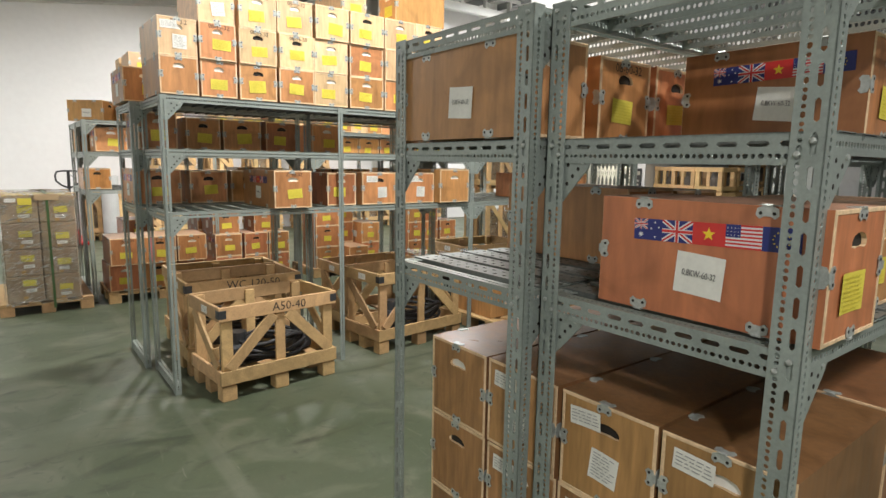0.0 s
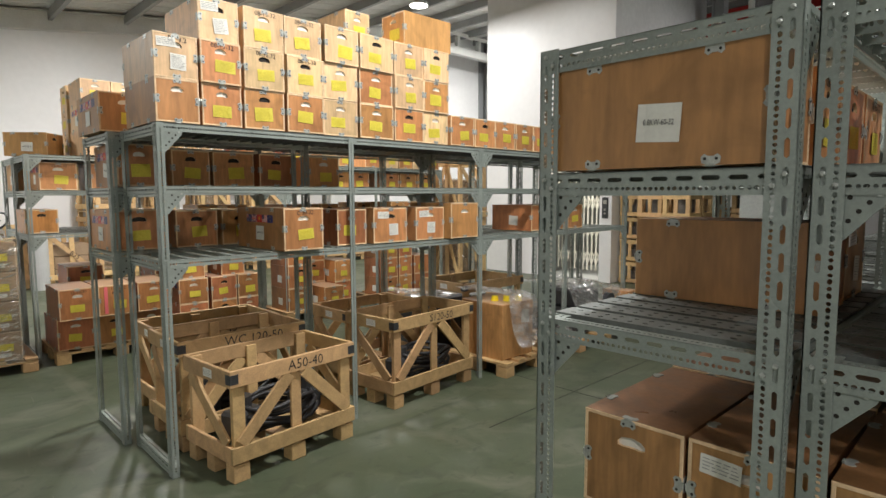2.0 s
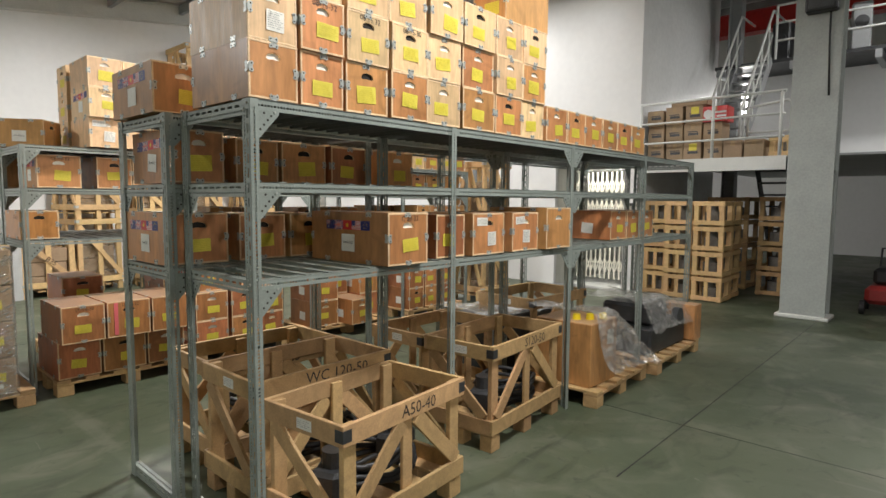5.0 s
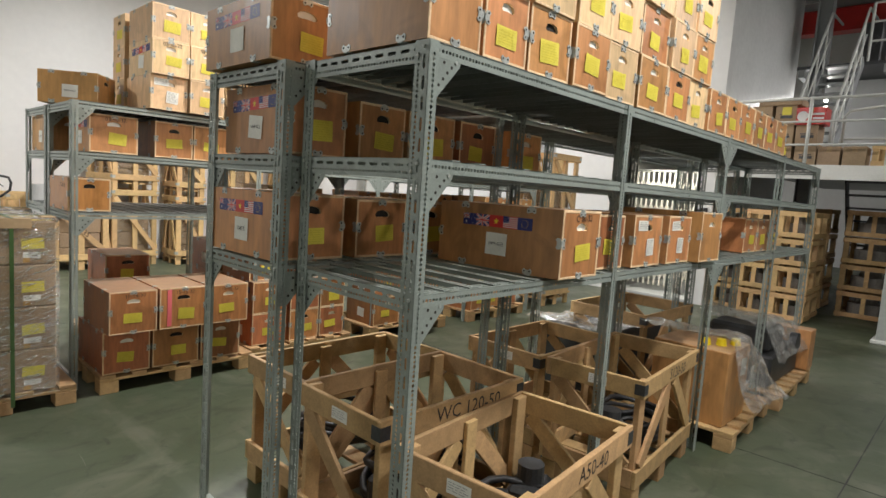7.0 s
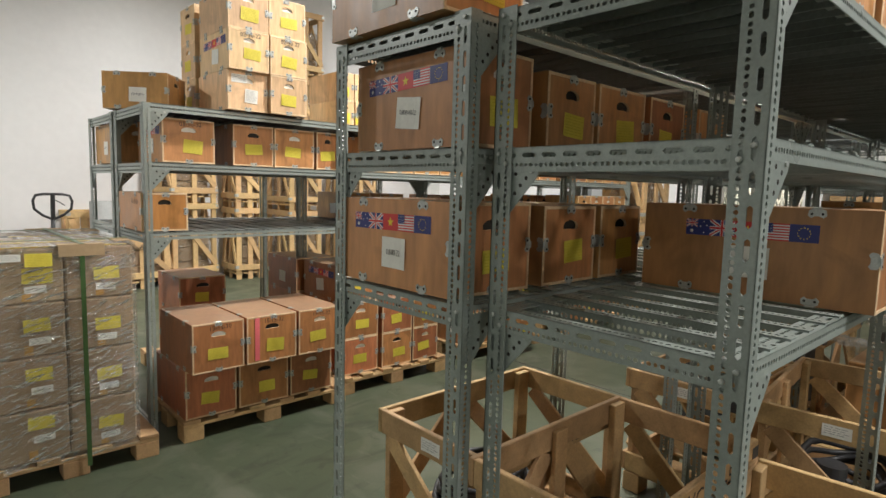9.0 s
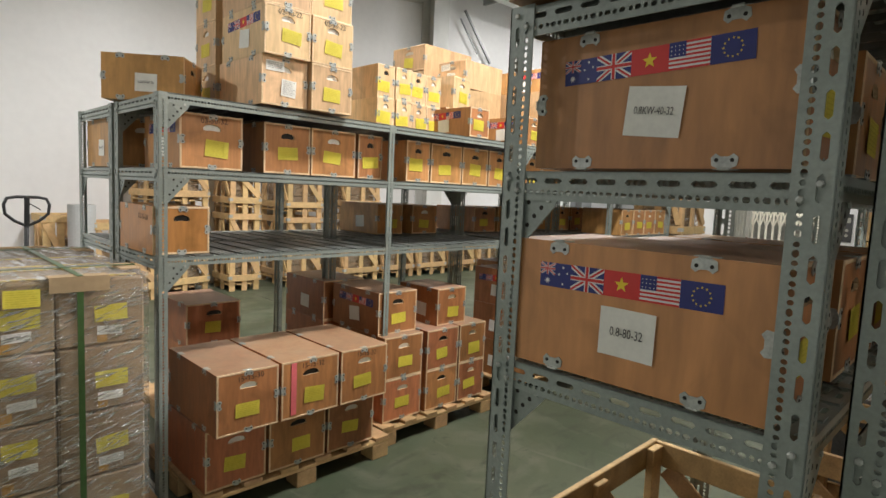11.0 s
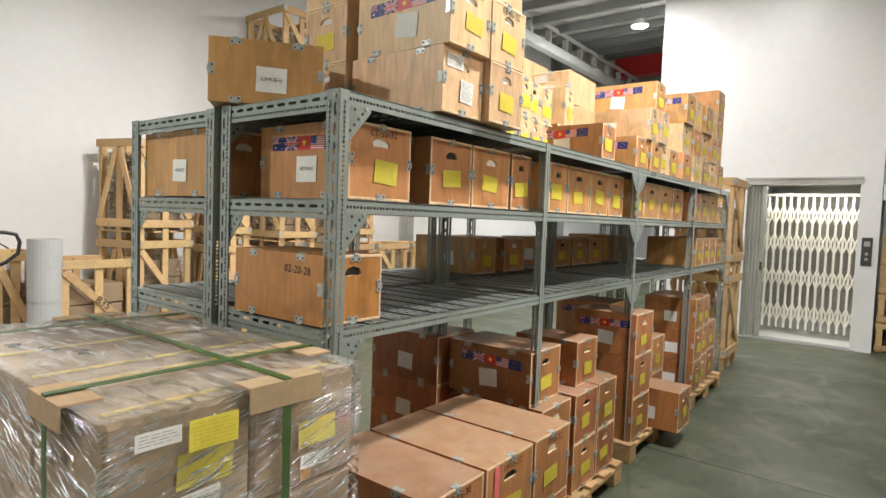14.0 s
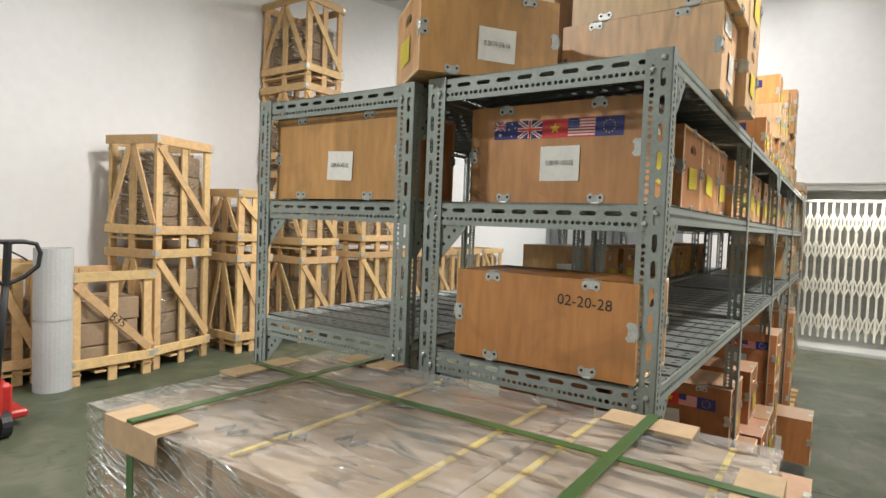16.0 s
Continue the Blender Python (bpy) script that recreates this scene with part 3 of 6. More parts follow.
def flags_mesh():
    """A printed strip of five flags side by side, flat in x and z and facing -y."""
    def make():
        b = Build()
        W, H = 0.073, 0.049
        blue, red, white, gold = 0, 1, 2, 3

        def quad(x0, x1, z0, z1, mi, lift):
            b.add([(x0, -lift, z0), (x1, -lift, z0), (x1, -lift, z1), (x0, -lift, z1)], [(0, 1, 2, 3)], mi)

        def star(cx, cz, r, mi, lift, n=5):
            p = [(cx + (r if i % 2 == 0 else r * 0.42) * math.sin(math.pi * i / n), -lift, cz + (r if i % 2 == 0 else r * 0.42) * math.cos(math.pi * i / n)) for i in range(2 * n)]
            b.add([(cx, -lift, cz)] + p, [(0, 1 + (i + 1) % (2 * n), 1 + i) for i in range(2 * n)], mi)

        def union(x0, x1, z0, z1, lift):
            quad(x0, x1, z0, z1, blue, lift)
            w, h = x1 - x0, z1 - z0
            for (ax, az), (bx, bz) in (((x0, z0), (x1, z1)), ((x1, z0), (x0, z1))):
                d = 1 if bx > ax else -1
                for k, mi, e in ((0.13, white, 0.0003), (0.05, red, 0.0006)):
                    p = [(ax, az), (ax + d * k * w, az), (bx, bz - k * h), (bx, bz), (bx - d * k * w, bz), (ax, az + k * h)]
                    b.add([(x, -lift - e, z) for x, z in p], [tuple(range(6)) if d > 0 else tuple(range(6))[::-1]], mi)
            for k, mi, e in ((0.17, white, 0.0009), (0.10, red, 0.0012)):
                quad((x0 + x1) / 2 - k * h / 2 * 1.2, (x0 + x1) / 2 + k * h / 2 * 1.2, z0, z1, mi, lift + e)
                quad(x0, x1, (z0 + z1) / 2 - k * h / 2 * 1.2, (z0 + z1) / 2 + k * h / 2 * 1.2, mi, lift + e)
        x = -2.5 * W
        quad(x, x + W, -H / 2, H / 2, blue, 0.001)
        union(x, x + W / 2, 0, H / 2, 0.0014)
        star(x + W / 4, -H / 4, 0.0075, white, 0.0016, 7)
        for sx, sz in ((0.75, 0.34), (0.75, -0.34), (0.62, 0.05), (0.88, 0.12)):
            star(x + W * sx, H * sz, 0.0032, white, 0.0016, 7)
        x += W
        union(x, x + W, -H / 2, H / 2, 0.001)
        x += W
        quad(x, x + W, -H / 2, H / 2, red, 0.001)
        star(x + W / 2, 0, 0.015, gold, 0.0016)
        x += W
        quad(x, x + W, -H / 2, H / 2, white, 0.001)
        for i in range(7):
            quad(x, x + W, -H / 2 + i * H * 2 / 13, -H / 2 + (i * 2 + 1) * H / 13, red, 0.0014)
        quad(x, x + W * 0.42, -H / 2 + H * 6 / 13, H / 2, blue, 0.0018)
        for i in range(12):
            star(x + W * (0.06 + 0.1 * (i % 4)), -H / 2 + H * (0.55 + 0.15 * (i // 4)), 0.0016, white, 0.0022, 5)
        x += W
        quad(x, x + W, -H / 2, H / 2, blue, 0.001)
        for i in range(12):
            a = math.pi * i / 6
            star(x + W / 2 + 0.0155 * math.cos(a), 0.0155 * math.sin(a), 0.0024, gold, 0.0014)
        return b.mesh("flag_sticker", [F_BLUE, F_RED, F_WHITE, F_GOLD])
    return cached("flags", make)


BOXRND = random.Random(11)
BOXLABEL = "orange-brown plywood box with zinc clips"


def wooden_box(x0, x1, y0, z0, h=0.24, l=0.50, turn=0, front="yellow", side="", flags=False, words="", marks="", far=False, hole=None, pale=False, group="boxes", label="", skew=0.0, sidemarks="", big=1.0, flag_y=-0.01):
    """A box whose -y end lies at y0, from x0 to x1; turn 90: its end faces -x, and x0 to x1 is its length, y0 its middle.
    front, side: stickers on the end and on the long side; words: print on the side's white sticker; marks: marker writing on the end."""
    hole = BOXRND.random() < 0.4 if hole is None else hole
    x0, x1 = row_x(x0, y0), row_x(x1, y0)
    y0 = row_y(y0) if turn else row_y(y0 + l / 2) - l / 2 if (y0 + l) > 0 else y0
    # these boxes take the plywood with under-rack shade in its colour
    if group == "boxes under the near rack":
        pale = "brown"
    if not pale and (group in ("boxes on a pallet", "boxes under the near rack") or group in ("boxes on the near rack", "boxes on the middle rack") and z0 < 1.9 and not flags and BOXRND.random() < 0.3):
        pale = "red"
    if group.startswith("stacked") and turn == 0:
        y0 += BOXRND.uniform(-0.015, 0.02)
        skew += BOXRND.uniform(-0.5, 0.5)
    if turn == 0:
        w = x1 - x0
        at = pose((x0 + x1) / 2, y0 + l / 2, z0, 0, 0, skew)
    elif turn == 90:
        w, at = l, pose((x0 + x1) / 2, y0, z0, 0, 0, -90 + skew)
        l = x1 - x0
    else:
        w = x1 - x0
        at = pose((x0 + x1) / 2, y0 + l / 2, z0, 0, 0, 180 + skew)
    w = w - 0.004
    text = label or (("brown plywood box with zinc clips, darkened for rack shade" if pale == "brown" else "dusty brown plywood box with zinc clips" if pale == "red" else "pale plywood box with zinc clips" if pale else BOXLABEL) + (", flag strip" if flags else "") + (", yellow label" if front.startswith("yellow") and not flags else ", white sheets" if front == "sheet" and not flags else ""))
    ob = thing("wooden_box", text, "box", group, at, box_mesh(w, l, h, hole, pale))
    lat = latch_mesh()
    y = -l / 2
    j = BOXRND.uniform
    for m in (pose(j(-.01, .01), y, h), pose(0, y, 0, 0, 180), pose(-w / 2, y, h * 0.52, 0, -90), pose(w / 2, y, h * 0.52, 0, 90)):
        part("latch", lat, None, ob, at=m)
    if not far:
        for yy in (-l * 0.27, l * 0.27):
            part("latch", lat, None, ob, at=pose(-w / 2, yy, h, 0, 0, -90))
            part("latch", lat, None, ob, at=pose(-w / 2, yy, 0, 0, 0, -90) @ pose(0, 0, 0, 0, 180))
        part("latch", lat, None, ob, at=pose(-w / 2, -y, h * 0.5, 0, 0, -90) @ pose(0, 0, 0, 0, -90))
    if front == "yellow":
        sticker(f"yellow{BOXRND.randrange(5)}", ob, "yellow paper label", pose(j(-.025, .025), y, h * j(0.34, 0.42), 0, j(-5, 5)))
    elif front == "sheet":
        sticker("sheet0", ob, "white printed sheet", pose(j(-.01, .03), y, h * 0.38, 0, j(-7, 7)))
        sticker("strip0", ob, "white paper strip", pose(-w * 0.22, y, h * 0.8, 0, j(-4, 4)))
    if marks:
        part("lettering", text_mesh(marks, 0.037, INK), None, ob, "black marker writing", pose(0.01, y - 0.0008, h * 0.885, 0, j(-3, 3)))
    if sidemarks:
        part("lettering", text_mesh(sidemarks, 0.037, INK), None, ob, "black marker writing", pose(-w / 2 - 0.0012, -l * 0.24, h * 0.76, 0, 0, -90) @ pose(0, 0, 0, 0, 2))
    if side == "white":
        lab = sticker("white0", ob, "white paper label", pose(-w / 2, j(-0.04, 0.0), h * 0.39, 0, 0, -90) @ pose(0, 0, 0, 0, j(-5, 5)) @ Matrix.Diagonal((big ** 0.5, 1, big ** 0.5, 1)))
        if words:
            part("lettering", text_mesh(words, round(0.078 / (0.56 * len(words)), 4), INK), None, lab, "printed black letters", pose(0, -0.004, 0.001) @ Matrix.Diagonal((1.1, 1, 1.6, 1)))
    if flags:
        part("flag_sticker", flags_mesh(), None, ob, "strip of five printed flags", pose(-w / 2, flag_y + j(-0.01, 0.01), h * 0.74, 0, 0, -90) @ pose(0, 0, 0, 0, j(-2, 2)) @ Matrix.Diagonal((big, 1, big, 1)))
    return ob


# ---- slotted-angle racks ----
def angle_mesh(length, flange=0.04, flange2=0.06):
    """A slotted angle bar along z, its flanges in the planes y = 0 and x = 0. The wide flange has a row of long slots and a row
    of small holes, the narrow one a single row of small holes, round and upright by turns."""
    def make():
        b = Build()
        t, pitch = 0.003, 0.06
        n = max(1, int((length - 0.008) / pitch))
        off = (length - n * pitch) / 2
        dots, tall, flat, slots, slot_holes = [0.0], [], [], [0.0], []
        for i in range(n):
            z = off + i * pitch
            k = len(dots)
            dots += [z + 0.002, z + 0.0105, z + 0.0165, z + 0.0285, z + 0.0335, z + 0.042, z + 0.0465, z + 0.0585]
            flat.append(k)
            tall += [k + 2, k + 4, k + 6]
            slots += [z + 0.009, z + 0.051]
            slot_holes.append(1 + 2 * i)
        dots.append(length)
        slots.append(length)
        turn_x = Matrix(((1, 0, 0, 0), (0, 0, 1, 0), (0, 1, 0, 0), (0, 0, 0, 1)))
        turn_y = Matrix(((0, 0, 1, 0), (1, 0, 0, 0), (0, 1, 0, 0), (0, 0, 0, 1)))
        for fl, m in ((flange, turn_x), (flange2, turn_y)):
            if fl > 0.05:
                b.plate([0, 0.0145, 0.0255, 0.032], slots, {(1, r) for r in slot_holes}, -t, m, c=0.42)
                b.plate([0.032, 0.0360, 0.0385, 0.0480, 0.0500, fl], dots, {(2, r) for r in tall} | {(2, r) for r in flat}, -t, m, c=0.32)
            else:
                b.plate([0, 0.0145, 0.0255, fl], dots, {(1, r) for r in tall + flat}, -t, m, c=0.32)
        return b.mesh("angle_bar", [RACK])
    return cached(("angle", round(length, 3), flange, flange2), make)


def slat_mesh(length, w):
    """A punched shelf slat along y, a shallow channel with its flat side up."""
    def make():
        b = Build()
        n = int(length / 0.045)
        off = (length - n * 0.045) / 2
        rows, holes = [0.0], set()
        for i in range(n):
            rows += [off + i * 0.045 + 0.012, off + i * 0.045 + 0.030]
            holes |= {(1, 1 + 2 * i), (3, 1 + 2 * i)}
        rows.append(length)
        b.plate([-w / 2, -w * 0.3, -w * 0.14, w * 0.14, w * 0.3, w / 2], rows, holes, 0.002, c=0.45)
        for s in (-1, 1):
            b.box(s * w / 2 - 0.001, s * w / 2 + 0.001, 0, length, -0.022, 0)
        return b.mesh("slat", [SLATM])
    return cached(("slat", round(length, 3), w), make)


def gusset_mesh():
    """A triangular corner plate in x and z below and right of its corner, with bolts."""
    def make():
        b = Build()
        p = [(0, 0), (0.128, 0), (0.134, -0.012), (0.128, -0.026), (0.042, -0.122), (0.026, -0.128), (0, -0.12)]
        n = len(p)
        v = [(x, -0.003, z) for x, z in p] + [(x, 0, z) for x, z in p]
        b.add(v, [tuple(range(n))[::-1], tuple(range(n, 2 * n)), *[(i, (i + 1) % n, n + (i + 1) % n, n + i) for i in range(n)]])
        for x, z in ((0.022, -0.02), (0.022, -0.095), (0.112, -0.013)):
            b.cyl((x, -0.0065, z), (x, -0.003, z), 0.006, 6, 1)
        for x, z in ((0.095, -0.03), (0.078, -0.048), (0.061, -0.068), (0.044, -0.088), (0.062, -0.02)):
            b.cyl((x, -0.0034, z), (x, -0.003, z), 0.0052, 8, 2)
        return b.mesh("gusset", [RACK, ZINC, HOLE])
    return cached("gusset", make)


def bolt_mesh():
    def make():
        b = Build()
        b.cyl((0, 0, 0), (0, -0.005, 0), 0.006, 6)
        b.cyl((0, -0.005, 0), (0, -0.0062, 0), 0.006, 6, 0, 0.0035)
        return b.mesh("bolt", [ZINC])
    return cached("bolt", make)


LEVELS = (1.985, 1.645, 1.235)


def rack(xs, y0, y1, top=1.985, levels=LEVELS, label="grey-green slotted-angle steel rack with three shelf levels", dense=(0,), plates=(), floor_bar=True):
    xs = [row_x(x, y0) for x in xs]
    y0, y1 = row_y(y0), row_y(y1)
    ob = thing("storage_rack", label, "rack", "storage racks", pose(xs[0], y0, 0))
    X = [x - xs[0] for x in xs]
    D = y1 - y0
    post = angle_mesh(top, 0.04, 0.06)
    last = len(X) - 1
    for i, x in enumerate(X):
        sx = 1 if i == 0 else -1
        part("post", post, None, ob, at=pose(x, 0, 0) @ Matrix.Diagonal((sx, 1, 1, 1)))
        part("post", post, None, ob, at=pose(x, D, 0) @ Matrix.Diagonal((sx, -1, 1, 1)))
    e = 0.0045
    for k, z in enumerate(levels):
        zt = z - 0.004 if k == 0 else z
        for i in range(last):
            a, b_ = X[i] + e, X[i + 1] - e
            bar = angle_mesh(b_ - a, 0.04, 0.06)
            # the narrow flange hangs down in the beam's face; the wide one lies level on top, inwards
            part("beam", bar, None, ob, at=Matrix(((0, 0, 1, a), (0, 1, 0, e), (-1, 0, 0, zt), (0, 0, 0, 1))))
            part("beam", bar, None, ob, at=Matrix(((0, 0, -1, b_), (0, -1, 0, D - e), (-1, 0, 0, zt), (0, 0, 0, 1))))
            w = 0.078 if k in dense else 0.088
            step = 0.082 if k in dense else 0.118 if k in plates else 0.125
            n = int((b_ - a - 0.03) / step)
            slat = slat_mesh(D - 2 * e - 0.01, w) if k in dense or k in plates else angle_mesh(D - 2 * e - 0.01, 0.04, 0.036)
            s0 = (a + b_) / 2 - (n - 1) * step / 2
            for j in range(n):
                if k in dense or k in plates:
                    part("slat", slat, None, ob, at=pose(s0 + j * step, e + 0.005, zt + 0.0055))
                else:
                    part("slat", slat, None, ob, at=Matrix(((0, 1, 0, s0 + j * step), (0, 0, 1, e + 0.005), (-1, 0, 0, zt + 0.0055), (0, 0, 0, 1))))
        for x, flip in [(X[0] + e, 1), (X[-1] - e, -1)]:
            bar = angle_mesh(D - 2 * e, 0.06, 0.04)
            m = Matrix(((0, 1, 0, x), (0, 0, 1, e), (-1, 0, 0, zt), (0, 0, 0, 1))) if flip > 0 else Matrix(((0, -1, 0, x), (0, 0, -1, D - e), (-1, 0, 0, zt), (0, 0, 0, 1)))
            part("beam", bar, None, ob, at=m)
        for i in range(0, last + 1, 2):
            x = X[i]
            if i < last:
                part("gusset", gusset_mesh(), None, ob, at=pose(x + 0.006, 0.008, zt - 0.03))
            if i > 0:
                part("gusset", gusset_mesh(), None, ob, at=pose(x - 0.006, 0.008, zt - 0.03) @ Matrix.Diagonal((-1, 1, 1, 1)))
        if k:
            part("gusset", gusset_mesh(), None, ob, at=pose(0.012, D - 0.006, zt - 0.045, 0, 0, -90))
        for yb in (0.02, 0.044, D - 0.02, D - 0.044):
            part("bolt", bolt_mesh(), None, ob, at=pose(-0.0005, yb, zt - (0.016 if yb in (0.02, D - 0.02) else 0.04), 0, 0, -90))
    if floor_bar:
        bar = angle_mesh(D - 2 * e, 0.06, 0.04)
        part("foot_bar", bar, None, ob, at=Matrix(((0, 1, 0, e), (0, 0, 1, e), (-1, 0, 0, 0.065), (0, 0, 0, 1))))
    return ob


# ---- timber ----
def plank(b, p, q, w, t, up=(0, 0, 1), mi=0):
    return b.board(p, q, w, t, up, 0.002, mi)


def pallet(x0, x1, y0, y1, label="pine pallet with three bearers and gapped deck boards", h=0.13, group="pallets", mat_=None, skew=0.0):
    """A pallet: bearers of blocks along y in front and behind, deck boards along x."""
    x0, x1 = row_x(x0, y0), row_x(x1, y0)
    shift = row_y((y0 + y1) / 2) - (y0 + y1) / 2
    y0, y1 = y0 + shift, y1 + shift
    mat_ = mat_ or PINEM
    ob = thing("pallet", label, "pallet", group, pose((x0 + x1) / 2, (y0 + y1) / 2, 0, 0, 0, skew))
    w, l = x1 - x0, y1 - y0
    for ix in (-1, 0, 1):
        for iy in (-1, 0, 1):
            cx, cy = ix * (w / 2 - 0.06), iy * (l / 2 - 0.06)
            part("block", Build().cbox(cx - 0.06, cx + 0.06, cy - 0.058, cy + 0.058, 0, h - 0.042, 0.004), mat_, ob)
    for iy in (-1, 0, 1):
        cy = iy * (l / 2 - 0.06)
        part("stringer", Build().cbox(-w / 2, w / 2, cy - 0.058, cy + 0.058, h - 0.042, h - 0.022, 0.003), mat_, ob)
    n = max(4, int(w / 0.17))
    for i in range(n):
        cx = -w / 2 + 0.05 + (w - 0.1) * i / (n - 1)
        part("deck_board", Build().cbox(cx - 0.05, cx + 0.05, -l / 2, l / 2, h - 0.022, h, 0.003), mat_, ob)
    return ob


def open_crate(x0, x1, y0, y1, top, marks="", mat_=None, skew=0.0, label="open pine crate with diagonal braces on block feet", metal=True):
    """An open-topped timber crate: corner posts, top and bottom rails, a brace in each half of the front, on feet."""
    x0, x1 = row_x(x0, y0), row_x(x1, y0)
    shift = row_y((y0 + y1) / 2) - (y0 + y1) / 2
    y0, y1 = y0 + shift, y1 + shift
    mat_ = mat_ or PINEM
    ob = thing("timber_crate", label, "crate", "timber crates", pose((x0 + x1) / 2, (y0 + y1) / 2, 0, 0, 0, skew))
    w, l = (x1 - x0) / 2, (y1 - y0) / 2
    t, rw = 0.022, 0.095
    zb = 0.10
    for sx in (-1, 0, 1):
        for sy in (-1, 0, 1):
            if sx or sy:
                part("foot", Build().cbox(sx * (w - 0.06) - 0.05, sx * (w - 0.06) + 0.05, sy * (l - 0.055) - 0.045, sy * (l - 0.055) + 0.045, 0, zb, 0.004), mat_, ob)
    for i in range(5):
        cx = -w + 0.06 + (2 * w - 0.12) * i / 4
        part("base_board", Build().cbox(cx - 0.05, cx + 0.05, -l + t, l - t, zb, zb + 0.02, 0.003), mat_, ob)
    for sx in (-1, 1):
        for sy in (-1, 1):
            part("corner_post", Build().cbox(*sorted((sx * (w - t), sx * (w - t - 0.075))), *sorted((sy * (l - t), sy * (l - t - 0.03))), zb + 0.02, top - 0.01, 0.003), mat_, ob)
    for sy in (-1, 1):
        y = sy * (l - t / 2)
        for z in (zb + 0.06, top - rw / 2):
            part("rail", Build().cbox(-w, w, y - t / 2, y + t / 2, z - rw / 2, z + rw / 2, 0.003), mat_, ob)
        part("stile", Build().cbox(-0.035, 0.035, *sorted((sy * (l - t), sy * (l - t - 0.02))), zb + 0.02, top - 0.02, 0.003), mat_, ob)
        for sx in (-1, 1):
            b = Build()
            plank(b, (sx * 0.05, y, top - rw - 0.005), (sx * (w - 0.06), y, zb + 0.115), 0.075, 0.018)
            part("brace", b, mat_, ob)
    for sx in (-1, 1):
        x = sx * (w - t / 2)
        for z in (zb + 0.06, top - rw / 2):
            part("rail", Build().cbox(x - t / 2, x + t / 2, -l + t, l - t, z - rw / 2, z + rw / 2, 0.003), mat_, ob)
        b = Build()
        plank(b, (x, -l + 0.07, zb + 0.115), (x, l - 0.07, top - rw - 0.005), 0.075, 0.018)
        part("brace", b, mat_, ob)
        if metal:
            part("corner_plate", Build().cbox(*sorted((sx * (w + 0.0015), sx * (w - 0.05))), -l - 0.0015, -l + 0.05, top - 0.075, top - 0.02, 0.0005), DARKSTEEL, ob)
    sticker("strip1", ob, "small white paper tag", pose(-w, -l * 0.1, top - 0.05, 0, 0, -90))
    if marks:
        part("lettering", text_mesh(marks, 0.085, INK), None, ob, "black marker writing", pose(0.06, -l - 0.001, top - 0.052, 0, 1.5))
    return ob


def slat_crate(x0, x1, y0, y1, z0, z1, marks="", mat_=None, wrap=True, skew=0.0, label="slatted pine crate with diagonal braces around film-wrapped goods"):
    """A closed slatted crate: posts, rails at top and bottom, stiles and one diagonal in each face, goods under film inside."""
    mat_ = mat_ or PINE
    ob = thing("slatted_crate", label, "crate", "slatted crates", pose((x0 + x1) / 2, (y0 + y1) / 2, z0, 0, 0, skew))
    w, l, h = (x1 - x0) / 2, (y1 - y0) / 2, z1 - z0
    t, rw, zb = 0.022, 0.09, 0.15
    for sx in (-1, 1):
        for sy in (-1, 1):
            part("corner_post", Build().cbox(*sorted((sx * (w - t), sx * (w - t - 0.08))), *sorted((sy * (l - t), sy * (l - t - 0.04))), 0, h - 0.01, 0.003), mat_, ob)
    for i in range(4):
        cx = -w + 0.06 + (2 * w - 0.12) * i / 3
        part("base_board", Build().cbox(cx - 0.05, cx + 0.05, -l + t, l - t, 0.09, 0.11, 0.003), mat_, ob)
    for sy in (-1, 1):
        y = sy * (l - t / 2)
        for z in (zb + rw / 2, h - rw / 2):
            part("rail", Build().cbox(-w, w, y - t / 2, y + t / 2, z - rw / 2, z + rw / 2, 0.003), mat_, ob)
        part("stile", Build().cbox(-0.04, 0.04, *sorted((sy * (l - t), sy * (l - t - 0.025))), 0, h - 0.02, 0.003), mat_, ob)
        b = Build()
        plank(b, (-w + 0.05, y, h - rw - 0.02), (w - 0.05, y, zb + rw + 0.02), 0.075, 0.018)
        part("brace", b, mat_, ob)
    for sx in (-1, 1):
        x = sx * (w - t / 2)
        for z in (zb + rw / 2, h - rw / 2):
            part("rail", Build().cbox(x - t / 2, x + t / 2, -l + t, l - t, z - rw / 2, z + rw / 2, 0.003), mat_, ob)
        part("stile", Build().cbox(*sorted((sx * (w - t), sx * (w - t - 0.025))), -0.04, 0.04, 0, h - 0.02, 0.003), mat_, ob)
        for s in (-1, 1):
            b = Build()
            plank(b, (x, s * 0.03, h - rw - 0.02), (x, s * (l - 0.05), zb + rw + 0.02), 0.065, 0.018)
            part("brace", b, mat_, ob)
        for sy in (-1,):
            for z in (zb + 0.03, h - 0.06):
                part("corner_plate", Build().cbox(*sorted((sx * (w + 0.0015), sx * (w - 0.05))), sy * l - 0.0015, sy * l + 0.05, z, z + 0.045, 0.0005), ZINC, ob)
    rnd = random.Random(int(x0 * 100) + int(z0 * 10))
    nz = max(1, int((h - 0.25) / 0.22))
    for k in range(nz):
        for i in (-1, 1):
            g = rnd.uniform(0.0, 0.03)
            part("carton", Build().cbox(*sorted((i * 0.005, i * (w - 0.10 - g))), -l + 0.09, l - 0.09, 0.115 + k * 0.22, 0.115 + k * 0.22 + 0.21, 0.008), CARD, ob, "brown carton")
    if wrap:
        f = Build()
        f.cbox(-w + 0.075, w - 0.075, -l + 0.07, l - 0.07, 0.112, min(h - 0.03, 0.115 + nz * 0.22 + 0.02), 0.02)
        part("film", f, FILM, ob, "clear creased stretch film")
